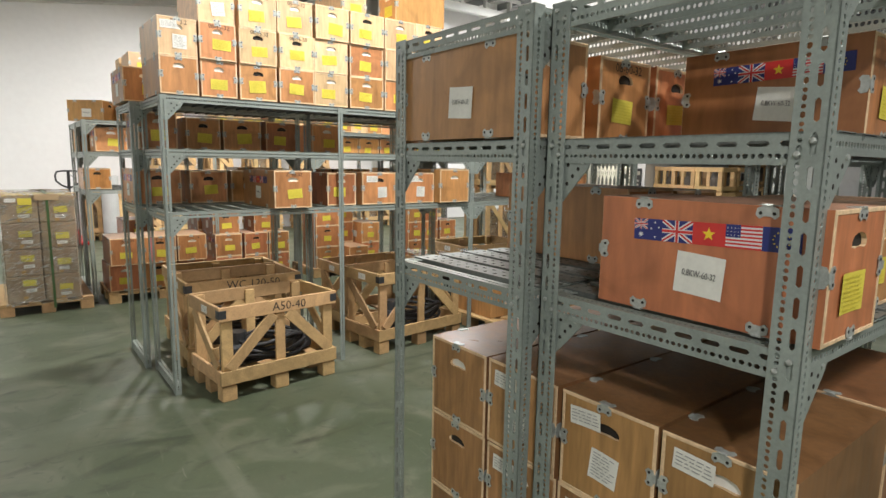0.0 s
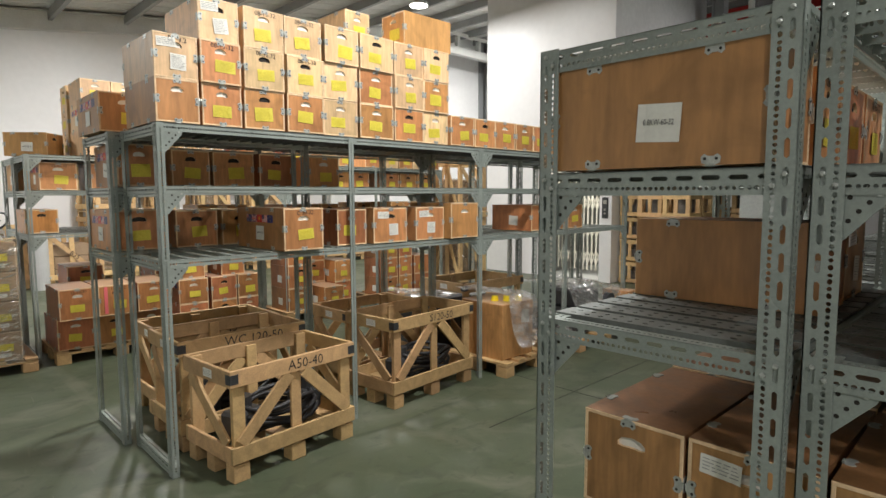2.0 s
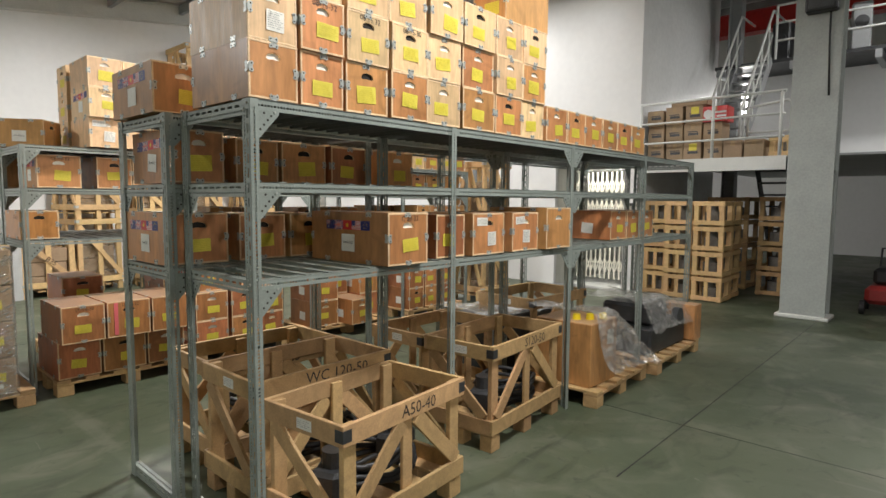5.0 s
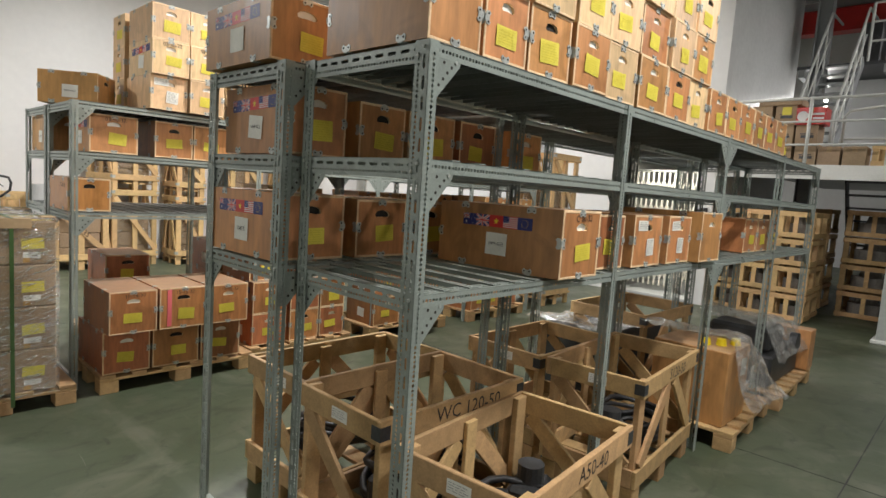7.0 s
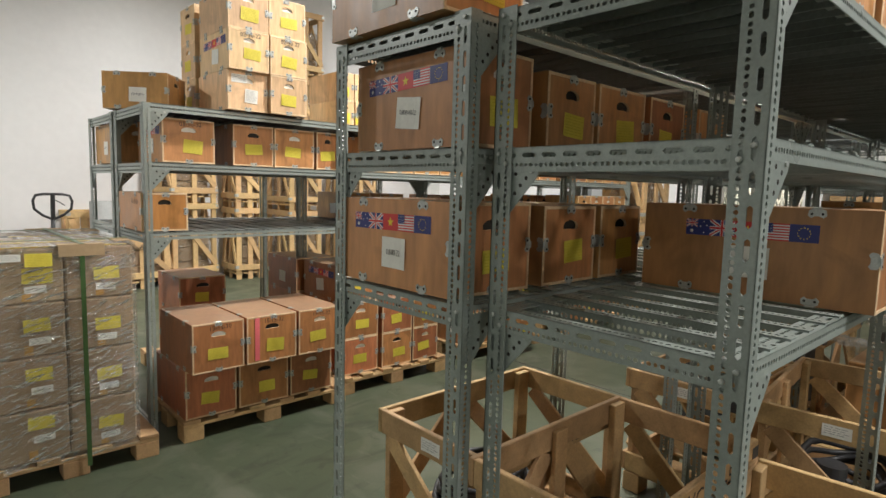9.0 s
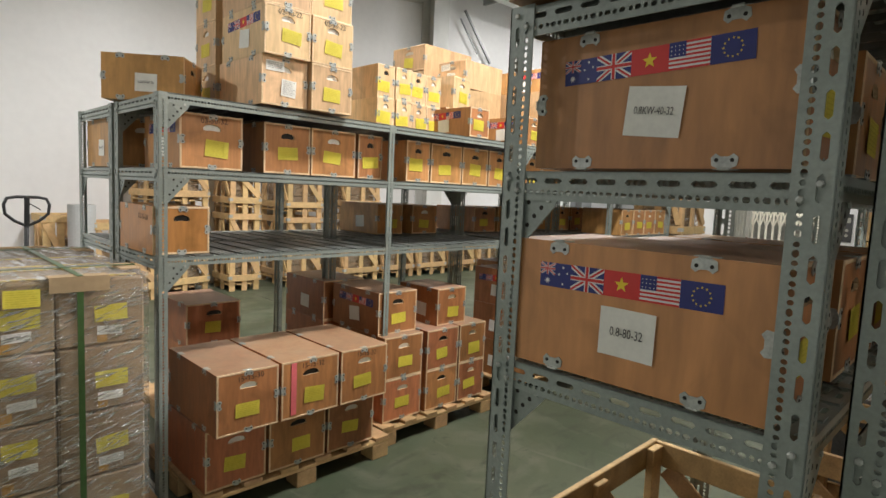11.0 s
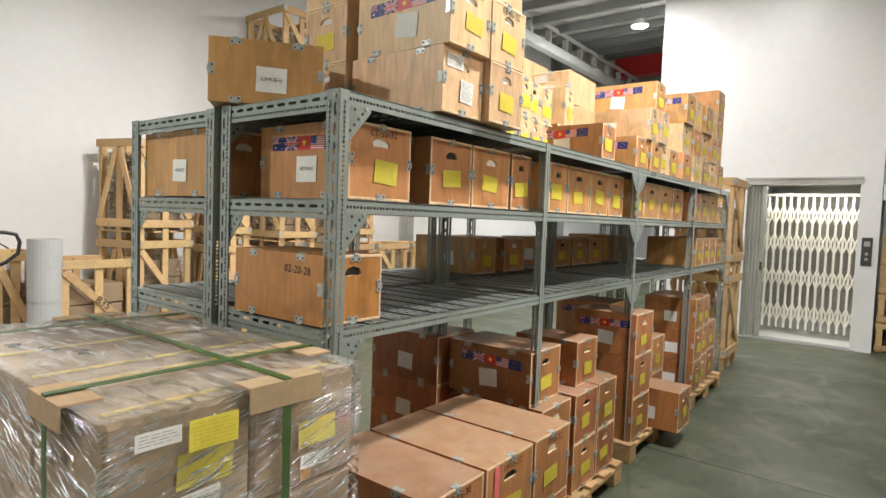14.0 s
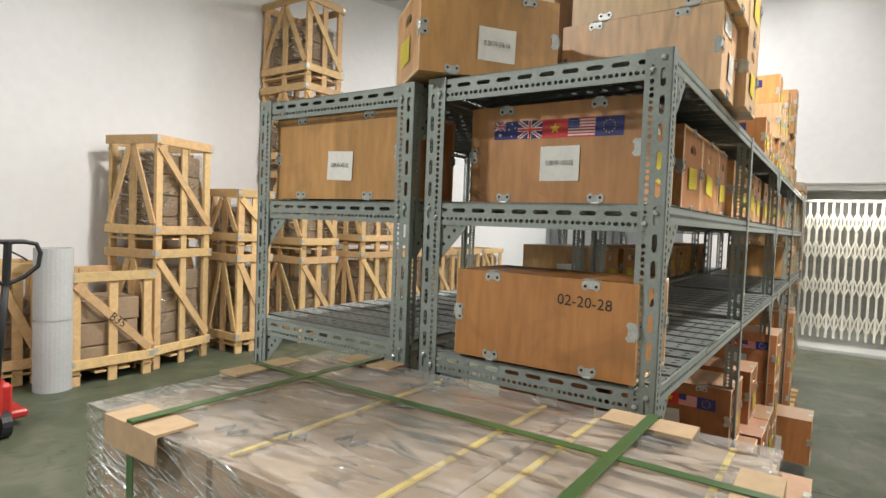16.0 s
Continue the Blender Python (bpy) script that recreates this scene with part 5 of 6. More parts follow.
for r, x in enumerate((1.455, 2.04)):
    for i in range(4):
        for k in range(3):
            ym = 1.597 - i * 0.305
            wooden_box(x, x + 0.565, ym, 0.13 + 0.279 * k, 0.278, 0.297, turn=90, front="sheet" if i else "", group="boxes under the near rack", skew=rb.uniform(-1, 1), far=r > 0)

# ---- crates and pallets under the middle rack ----
open_crate(1.28, 2.19, 3.87, 4.42, 0.64, "A50-40", skew=5.0)
open_crate(1.25, 2.17, 4.45, 5.0, 0.70, "WC 120-50", mat_=PINED)
open_crate(1.33, 2.28, 5.04, 5.62, 0.66, "45", mat_=PINED)
open_crate(2.68, 3.66, 4.12, 4.67, 0.68, "S120-50", skew=5.0, mat_=PINED)
open_crate(2.72, 3.60, 4.72, 5.27, 0.65, "", mat_=PINED)
open_crate(4.2, 5.2, 4.75, 5.4, 0.72, "", mat_=PINED)
pallet(3.9, 5.0, 4.0, 4.75, skew=3)
pallet(5.15, 6.55, 4.0, 4.75, skew=2)

# ---- pallets of boxes under the far rack ----
pallet(1.25, 2.38, 7.22, 7.95)
for i, (a, c) in enumerate(((1.297, 1.612), (1.625, 1.965), (1.978, 2.298))):
    top_box = wooden_box(a - 0.02, c - 0.02, 7.15, 0.43, 0.295, 0.58, marks=("15-15-30", "15-15-32", "15-15-32")[i], group="boxes on a pallet", hole=i == 1)
    if i == 1:
        part("tape_stripe", Build().box(-0.115, -0.085, -0.2925, -0.2905, 0.02, 0.285), PINK, top_box, "pink tape stripe")
    wooden_box(a - 0.03, c - 0.03, 7.24, 0.131, 0.298, 0.58, group="boxes on a pallet", hole=i == 1)
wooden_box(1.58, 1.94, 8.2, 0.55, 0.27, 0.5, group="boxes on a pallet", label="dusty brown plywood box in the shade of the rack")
wooden_box(1.58, 1.94, 8.2, 0.13, 0.42, 0.5, far=True, group="boxes on a pallet", side="white")
pallet(1.5, 2.3, 8.15, 8.95)
pallet(2.4, 3.5, 7.3, 8.1)
for i, (a, c) in enumerate(((2.81, 3.13), (3.14, 3.43))):
    for k in range(2):
        wooden_box(a, c, 7.35, 0.131 + 0.273 * k, 0.272, 0.45, group="boxes on a pallet")
wooden_box(2.97, 3.27, 7.42, 0.677, 0.255, 0.4, group="boxes on a pallet", side="white", front="yellow")
for k in range(3):
    wooden_box(2.44, 2.78, (7.36, 7.36, 7.43)[k], 0.131 + 0.273 * k, 0.272, 0.5, flags=k > 0, side="white", group="boxes on a pallet")
    wooden_box(2.40, 2.76, 7.94, 0.131 + 0.273 * k, 0.272, 0.5, side="white", front="", group="boxes on a pallet")
pallet(3.8, 4.9, 7.35, 8.1)
for a, c, y, n in ((3.85, 4.2, 7.38, 3), (4.25, 4.55, 7.2, 1), (4.25, 4.6, 7.7, 3), (4.62, 4.92, 7.5, 2)):
    for k in range(n):
        wooden_box(a, c, y, 0.131 + 0.29 * k, 0.288, 0.45, far=True, side="white", flags=(k == 2), group="boxes on a pallet")
pallet(5.3, 6.5, 7.35, 8.1)
for a, c, y, n in ((5.35, 5.65, 7.38, 3), (5.7, 5.98, 7.4, 3), (6.05, 6.4, 7.42, 2)):
    for k in range(n):
        wooden_box(a, c, y, 0.131 + 0.28 * k, 0.278, 0.45, far=True, side="white", group="boxes on a pallet")

# ---- crates along the north wall and beyond the far rack ----
slat_crate(1.96, 2.73, 12.62, 13.3, 0, 1.03, "B35", wrap=False)
slat_crate(1.5, 1.92, 13.0, 13.58, 0, 1.1)
slat_crate(2.65, 3.45, 12.78, 13.46, 0, 1.22, skew=16)
slat_crate(2.65, 3.45, 12.78, 13.46, 1.22, 2.37, skew=16)
slat_crate(3.72, 4.22, 12.7, 13.3, 0, 1.15)
slat_crate(3.72, 4.22, 12.7, 13.3, 1.15, 1.9)
for k in range(4):
    slat_crate(4.62, 5.27, 12.65, 13.55, 1.1 * k, 1.1 * k + 1.1)
for i in range(5):
    slat_crate(5.67 + i * 0.85, 6.42 + i * 0.85, 12.6, 13.3, 0, 1.15)
slat_crate(5.67, 6.42, 12.6, 13.3, 1.15, 2.2)
slat_crate(6.75, 7.45, 7.42, 8.07, 0, 1.08)
slat_crate(6.75, 7.45, 7.42, 8.07, 1.08, 2.17)

# ---- mezzanine beside the lift ----
MZ = 2.25
struct("mezzanine_deck", slab(9.3, 16.9, 0.5, 6.14, MZ - 0.03, MZ), STEEL, "grey steel mezzanine deck", "deck")
struct("mezzanine_beam", slab(9.27, 9.3, 3.95, 6.15, MZ - 0.2, MZ + 0.0), PALESTEEL, "pale painted mezzanine edge beam", "beam")
ob = thing("railing", "white pipe railing along the mezzanine edge", "railing", at=pose(9.32, 4.0, MZ))
for y in (0.05, 0.98, 2.12):
    part("post", Build().cyl((0, y, 0), (0, y, 0.92), 0.024, 10), PALESTEEL, ob, smooth=True)
for z in (0.92, 0.6, 0.28):
    part("rail", Build().cyl((0, 0, z), (0, 2.14, z), 0.022 if z > 0.9 else 0.017, 10), PALESTEEL, ob, smooth=True)


def carton(x0, x1, y0, y1, z0, z1, label="brown corrugated carton with printed end", material=None, group="cartons on the mezzanine", name="carton"):
    ob = thing(name, label, "carton", group, pose((x0 + x1) / 2, (y0 + y1) / 2, z0), Build().cbox(-(x1 - x0) / 2, (x1 - x0) / 2, -(y1 - y0) / 2, (y1 - y0) / 2, 0, z1 - z0, 0.006).mesh("carton", [material or CARD]))
    h = z1 - z0
    part("tape", Build().box(-(x1 - x0) / 2 - 0.001, -(x1 - x0) / 2, -0.03, 0.03, h * 0.7, h - 0.004), CARDL, ob)
    return ob


rm = random.Random(3)
for i in range(4):
    for k in range(3):
        if (i, k) == (3, 2):
            continue
        y, x = 6.08 - i * 0.305 + rm.uniform(-.01, .01), rm.uniform(9.47, 9.53)
        c = carton(x, x + 0.4, y - 0.275, y, MZ + 0.292 * k, MZ + 0.292 * k + 0.285 - 0.04 * (i == 0 and k == 2))
        part("print", Build().box(-0.202, -0.2, -0.08, 0.08, 0.15, 0.165).box(-0.202, -0.2, -0.09, 0.07, 0.10, 0.14), DARKSTEEL, c, "dark rows of print")
        if (i, k) in ((2, 0), (2, 2)):
            part("label", Build().box(-0.206, -0.2, -0.07, 0.05, 0.15, 0.26), YELLOW, c, "yellow paper label")
carton(9.55, 9.95, 5.15, 5.72, MZ + 0.872, MZ + 0.97)
for i in range(2):
    carton(9.5, 9.85, 4.60 - i * 0.3, 4.87 - i * 0.3, MZ, MZ + 0.275)
red = carton(9.46, 9.8, 4.82, 5.185, MZ + 0.5795, MZ + 0.82, "red printed carton with a white roundel", REDM, "", "printed_carton")
part("roundel", Build().cyl((-0.172, 0.1, 0.12), (-0.17, 0.1, 0.12), 0.07, 20), F_WHITE, red, "white disc")
part("print", Build().box(-0.172, -0.17, -0.165, 0.0, 0.13, 0.16).box(-0.172, -0.17, -0.165, -0.03, 0.07, 0.10), F_WHITE, red, "white bars of print")


def lattice_crate(x0, x1, y0, y1, z0, z1, group="stacked lattice crates", mat_=None):
    """A small open-framed crate with square openings and dark goods inside."""
    mat_ = mat_ or PINE
    ob = thing("lattice_crate", "small pine lattice crate with square openings and dark goods", "crate", group, pose((x0 + x1) / 2, (y0 + y1) / 2, z0))
    w, l, h = (x1 - x0) / 2, (y1 - y0) / 2, z1 - z0
    for sx in (-1, 1):
        for sy in (-1, 1):
            part("corner_post", Build().cbox(*sorted((sx * w, sx * (w - 0.07))), *sorted((sy * l, sy * (l - 0.07))), 0, h, 0.003), mat_, ob)
    for z in (0.05, h - 0.04):
        for sx in (-1, 1):
            part("rail", Build().cbox(*sorted((sx * (w + 0.012), sx * (w - 0.01))), -l, l, z - 0.035, z + 0.035, 0.003), mat_, ob)
        for sy in (-1, 1):
            part("rail", Build().cbox(-w, w, *sorted((sy * (l + 0.012), sy * (l - 0.01))), z - 0.035, z + 0.035, 0.003), mat_, ob)
    part("base_board", Build().cbox(-w + 0.02, w - 0.02, -l + 0.02, l - 0.02, 0.02, 0.045, 0.002), mat_, ob)
    r = min(w, l) - 0.1
    part("casting", Build().cyl((0, 0, 0.045), (0, 0, h * 0.55), r, 18).cyl((0, 0, h * 0.55), (0, 0, h - 0.08), r * 0.62, 18, 0, r * 0.5), CASTM, ob, "grey metal casting", smooth=False)
    for sx in (-1, 1):
        part("stile", Build().cbox(*sorted((sx * (w + 0.01), sx * (w - 0.008))), -0.03, 0.03, 0.085, h - 0.075, 0.002), mat_, ob)
    return ob


for n, x0, x1, y0, y1 in ((5, 9.35, 9.8, 4.76, 5.21), (4, 9.4, 9.85, 5.26, 5.68), (5, 9.9, 10.35, 4.78, 5.23), (4, 9.6, 10.1, 5.72, 6.12)):
    for k in range(min(n, 4)):
        lattice_crate(x0 + rm.uniform(-.01, .01), x1, y0, y1, 0.40 * k, 0.40 * k + 0.39)
for k in range(4):
    lattice_crate(10.7, 11.4, 3.9, 4.6, 0.42 * k, 0.42 * k + 0.41, mat_=PINED)
    lattice_crate(11.2, 11.9, 4.9, 5.6, 0.42 * k, 0.42 * k + 0.41, mat_=PINED)

# stair from the mezzanine up to the crane platform, and the dark one below
def stair(x0, x1, y0, y1, z0, z1, n, material, rail, label, group=""):
    """A straight steel stair climbing along x, with stringers, plate treads and pipe rails."""
    ob = thing("steel_stair", label, "stair", group, pose(x0, y0, z0))
    dx, dz, w = x1 - x0, z1 - z0, y1 - y0
    for y in (0.0, w):
        part("stringer", Build().board((0, y, 0.02), (dx, y, dz), 0.2, 0.02), material, ob)
        if rail:
            part("handrail", Build().tube([(0.0, y, 0.1), (0.0, y, 0.86), (0.12, y, 1.0), (dx, y, dz + 0.9), (dx + 0.9, y, dz + 0.92)], 0.022, 8), PALESTEEL, ob, smooth=True)
            part("mid_rail", Build().tube([(0.0, y, 0.45), (dx, y, dz + 0.45)], 0.016, 8), PALESTEEL, ob, smooth=True)
            for i in range(4):
                t = 0.12 + 0.25 * i
                part("baluster", Build().cyl((dx * t, y, dz * t), (dx * t, y, dz * t + 0.92), 0.016, 6), PALESTEEL, ob)
    for i in range(n):
        t = (i + 0.6) / n
        part("tread", Build().box(dx * t - 0.12, dx * t + 0.12, 0.01, w - 0.01, dz * t - 0.03, dz * t), material, ob)
    return ob


stair(10.6, 12.4, 4.95, 5.5, MZ, 4.3, 11, STEEL, True, "grey steel stair with pipe handrails rising from the mezzanine")
stair(12.4, 10.7, 4.15, 4.68, 0.0, 2.2, 11, DARKSTEEL, False, "dark steel stair under the mezzanine")
ob = thing("crane_platform", "dark steel platform with pipe railings above the mezzanine", "platform", at=pose(12.45, 0.6, 4.3))
part("deck", Build().box(0, 3.6, 0, 5.38, -0.06, 0.0), DARKSTEEL, ob)
for y in (0.1, 1.4, 2.7, 4.0, 5.3):
    part("joist", Build().box(0, 3.6, y - 0.05, y + 0.05, -0.2, -0.06), STEEL, ob)
for y in (0.05, 1.2, 2.4, 3.6, 4.3):
    part("post", Build().cyl((0.03, y, 0), (0.03, y, 1.0), 0.024, 8), PALESTEEL, ob)
for z in (0.35, 0.68, 1.0):
    part("rail", Build().cyl((0.03, 0, z), (0.03, 4.3, z), 0.02, 8), PALESTEEL, ob)
rp = random.Random(21)
for i in range(7):
    x, y, w, h = 12.7 + rp.uniform(0, 1.2), 1.0 + 0.66 * i, rp.uniform(0.3, 0.55), rp.uniform(0.3, 0.9)
    ob = thing("machine_unit", "dark machine part stored on the crane platform", "machine", "machine parts on the platform", pose(x, y, 4.3, 0, 0, rp.uniform(-20, 20)))
    part("body", Build().cbox(-w / 2, w / 2, -w / 2, w / 2, 0, h, 0.03), (DARKSTEEL, STEEL, CARD)[i % 3], ob)
    part("flange", Build().cyl((-w / 2 - 0.05, 0, h * 0.6), (-w / 2, 0, h * 0.6), 0.11, 16), DARKSTEEL, ob)
# the rail round the stair opening on the mezzanine
ob = thing("stair_guard", "bent pale pipe guard at the head of the lower stair", "railing", at=pose(10.2, 4.1, MZ))
part("hoop", Build().tube([(0, 0.62, 0), (0, 0.62, 0.78), (0, 0.56, 0.86), (0, 0.06, 0.92), (0, 0.0, 0.86), (0, 0.0, 0)], 0.022, 8), PALESTEEL, ob, smooth=True)
part("rail", Build().cyl((0, 0, 0.45), (0, 0.62, 0.45), 0.016, 8), PALESTEEL, ob)
for i in range(2):
    lattice_crate(9.6 + 0.5 * i, 10.05 + 0.5 * i, 3.95, 4.25, MZ, MZ + 0.32, "small crates on the mezzanine")
h_column(12.6, 5.65, 0.24, 0.24, roof_z(12.6) - 0.1, "x", STEEL)
ob = thing("control_box", "black electrical box mounted on the steel column", "box", at=pose(8.881, 3.54, 4.17))
part("case", Build().cbox(-0.16, 0.0, -0.18, 0.18, -0.14, 0.14, 0.02), BLACKM, ob)
part("cover", Build().cbox(-0.17, -0.16, -0.14, 0.14, -0.1, 0.1, 0.004), DARKSTEEL, ob)
part("cable", Build().tube([(-0.08, -0.1, -0.15), (-0.06, -0.1, -0.5), (-0.02, -0.12, -1.2)], 0.012, 6), BLACKM, ob, smooth=True)
# a red machine standing behind the column
ob = thing("red_machine", "red wheeled machine parked beside the steel column", "machine", at=pose(10.1, 2.75, 0))
part("body", Build().cbox(-0.3, 0.4, -0.25, 0.25, 0.16, 0.42, 0.06), DARKREDM, ob)
part("engine", Build().cbox(-0.1, 0.3, -0.18, 0.18, 0.42, 0.66, 0.05), BLACKM, ob)
for sx in (-0.22, 0.3):
    for sy in (-0.27, 0.27):
        part("wheel", Build().cyl((sx, sy - 0.03, 0.1), (sx, sy + 0.03, 0.1), 0.1, 16), BLACKM, ob)
part("handle", Build().tube([(0.35, -0.15, 0.4), (0.6, -0.15, 0.9), (0.6, 0.15, 0.9), (0.35, 0.15, 0.4)], 0.016, 8), DARKSTEEL, ob, smooth=True)
ob = thing("crane_girder", "red painted overhead crane girder", "crane", at=pose(17.6, 3.0, 6.2))
part("web", Build().box(-0.15, 0.15, -6.0, 10.2, 0.02, 0.55), REDM, ob)
part("flange", Build().box(-0.2, 0.2, -6.0, 10.2, 0, 0.02), REDM, ob)
part("flange", Build().box(-0.2, 0.2, -6.0, 10.2, 0.55, 0.57), REDM, ob)

struct("wall_mezzanine", slab(13.6, 13.7, 0.5, 6.15, MZ, 4.2), WALLM, "white painted wall behind the mezzanine", "wall")

# ---- lamps ----
for lx, ly, watts in LAMPS:
    ob = thing("high_bay_lamp", "round white high-bay lamp under the roof, switched on", "lamp", "high-bay lamps", pose(lx, ly, roof_z(lx) - 0.42))
    part("diffuser", Build().cyl((0, 0, 0), (0, 0, 0.012), 0.17, 24), LAMPGLOW, ob, "glowing diffuser")
    part("housing", Build().cyl((0, 0, 0.012), (0, 0, 0.05), 0.19, 24).cyl((0, 0, 0.05), (0, 0, 0.16), 0.11, 16, 0, 0.08), PALESTEEL, ob)
    part("hanger", Build().cyl((0, 0, 0.16), (0, 0, 0.42), 0.01, 8), STEEL, ob)

ob = thing("wall_floodlight", "bright white floodlight on the mezzanine wall, switched on", "lamp", at=pose(13.6, 5.8, 3.7))
part("housing", Build().cbox(-0.07, 0.0, -0.2, 0.2, -0.26, 0.26, 0.01), PALESTEEL, ob)
part("diffuser", Build().cbox(-0.08, -0.07, -0.17, 0.17, -0.23, 0.23, 0.003), LAMPGLOW, ob, "glowing diffuser")

# ---- the wrapped pallet ----
WX0, WX1, WY0, WY1, WZ = 0.2, 0.835, 7.14, 8.26, 1.2
pallet(0.30, 1.10, 7.16, 8.36, "pine pallet under film-wrapped cartons")
ob = thing("wrapped_carton_stack", "film-wrapped brown cartons with green straps on a pallet", "cartons", at=pose(0, 0, 0.131))
ZT = WZ - 0.131
rw_ = random.Random(8)
for k in range(4):
    for i in range(2):
        for j in range(3):
            x0 = WX0 + 0.008 + i * 0.312
            y0 = WY0 + 0.008 + j * 0.369
            g = rw_.uniform(0, 0.006)
            c = part("carton", Build().cbox(x0 + g, x0 + 0.309, y0 + g, y0 + 0.366, k * ZT / 4, (k + 1) * ZT / 4 - 0.004, 0.008), CARD, ob)
            if j == 0:
                zt = (k + 1) * ZT / 4
                if i == 0 and k == 3:
                    spots = [("yellow1", 0.205, 0.055), ("yellow3", 0.2, 0.135), ("strip2", 0.09, 0.04), ("strip3", 0.19, 0.2)]
                elif i == 0:
                    spots = [("yellow1", 0.19, 0.07 + 0.02 * k), ("strip3", 0.2, 0.15 + 0.02 * k)]
                else:
                    spots = [("yellow2", 0.185, 0.14), ("strip3", 0.18, 0.21)]
                for kind, dx, dz in spots:
                    sticker(kind, ob, "yellow printed label" if kind[0] == "y" else "white printed label", pose(x0 + dx, y0 - (0.024 if kind in ("yellow1", "strip2") and k == 3 else 0.001), zt - dz, 0, rw_.uniform(-3, 3)) @ Matrix.Diagonal((1.08, 1, 0.9, 1) if kind[0] == "y" else (0.9, 1, 0.7, 1)))
                part("print", Build().box(x0 + 0.135, x0 + 0.17, y0 - 0.0008, y0 + 0.001, k * ZT / 4 + 0.012, k * ZT / 4 + 0.06), CARDPRINT, c, "orange printed panel")
b = Build()
NX, NY = 12, 20


def crease(x, y, z):
    return 0.007 * noise.noise((x * 4, y * 4, z * 26)) + 0.004 * noise.noise((x * 14 + z * 20, y * 14, z * 45))


def film_sheet(b, corner, u, v, nu, nv, out):
    """A creased sheet spanned by u and v."""
    corner, u, v, out = Vector(corner), Vector(u), Vector(v), Vector(out)
    pts = []
    for i in range(nu + 1):
        for j in range(nv + 1):
            p = corner + u * (i / nu) + v * (j / nv)
            e = min(i, nu - i, j, nv - j)
            pts.append(p + out * (crease(*p) * (1 if e else 0)))
    b.add(pts, [(i * (nv + 1) + j, (i + 1) * (nv + 1) + j, (i + 1) * (nv + 1) + j + 1, i * (nv + 1) + j + 1) for i in range(nu) for j in range(nv)])


o = 0.006
fx0, fx1, fy0, fy1 = WX0 - o, WX1 + o, WY0 - o, WY1 + o
dx, dy = fx1 - fx0, fy1 - fy0
film_sheet(b, (fx0, fy0, -0.03), (dx, 0, 0), (0, 0, ZT + 0.04), 24, 40, (0, -1, 0))
film_sheet(b, (fx1, fy1, -0.03), (-dx, 0, 0), (0, 0, ZT + 0.04), 24, 40, (0, 1, 0))
film_sheet(b, (fx0, fy1, -0.03), (0, -dy, 0), (0, 0, ZT + 0.04), 40, 40, (-1, 0, 0))
film_sheet(b, (fx1, fy0, -0.03), (0, dy, 0), (0, 0, ZT + 0.04), 40, 40, (1, 0, 0))
part("stretch_film", b, FILM, ob, "clear creased stretch film", smooth=True)
b = Build()
film_sheet(b, (fx0, fy0, ZT + 0.01), (dx, 0, 0), (0, dy, 0), 28, 44, (0, 0, 1))
part("film_cover", b, FILMTOP, ob, "hazy creased film over the top", smooth=True)
e = 0.016
mx = 0.595
b = Build()
b.box(mx - 0.011, mx + 0.011, WY0 - e - 0.002, WY1 + e, ZT + e, ZT + e + 0.002)
b.box(mx - 0.011, mx + 0.011, WY0 - e - 0.002, WY0 - e, -0.08, ZT + e)
b.box(mx - 0.011, mx + 0.011, WY1 + e, WY1 + e + 0.002, -0.08, ZT + e)
part("strap", b, STRAP, ob, "green strap")
for y in (7.36, 8.08):
    b = Build()
    b.box(WX0 - e - 0.002, WX1 + e + 0.002, y - 0.011, y + 0.011, ZT + e + 0.003, ZT + e + 0.005)
    b.box(WX0 - e - 0.002, WX0 - e, y - 0.011, y + 0.011, -0.08, ZT + e + 0.003)
    b.box(WX1 + e, WX1 + e + 0.002, y - 0.011, y + 0.011, -0.08, ZT + e + 0.003)
    part("strap", b, STRAP, ob, "green strap")
    for sx, x in ((-1, WX0 - e), (1, WX1 + e)):
        b = Build()
        b.box(*sorted((x, x - sx * 0.075)), y - 0.085, y + 0.085, ZT + e - 0.006, ZT + e - 0.001)
        b.box(*sorted((x, x + sx * 0.004)), y - 0.085, y + 0.085, ZT + e - 0.055, ZT + e - 0.001)
        part("edge_protector", b, CARDL, ob, "folded card edge protector")
for s, y in ((-1, WY0 - e), (1, WY1 + e)):
    b = Build()
    b.box(mx - 0.1, mx + 0.1, *sorted((y, y - s * 0.06)), ZT + e - 0.006, ZT + e - 0.001)
    b.box(mx - 0.1, mx + 0.1, *sorted((y, y + s * 0.004)), ZT + e - 0.06, ZT + e - 0.001)
    part("edge_protector", b, CARDL, ob, "folded card edge protector")
for y in (7.21, 7.46, 7.58, 7.86):
    part("tape", Build().box(WX0 + 0.03, WX1 - 0.02, y - 0.005, y + 0.005, ZT - 0.002, ZT + 0.003), TAPE, ob, "yellow tape")
b = Build()
for i in range(3):
    pts = [(0.30 + 0.05 * i + 0.02 * math.sin(a * 2.1), 7.92 - 0.1 * i + 0.012 * a, ZT + 0.002) for a in range(6)]
    b.tube(pts, 0.003, 4)
part("scrawl", b, INK, ob, "black marker strokes")

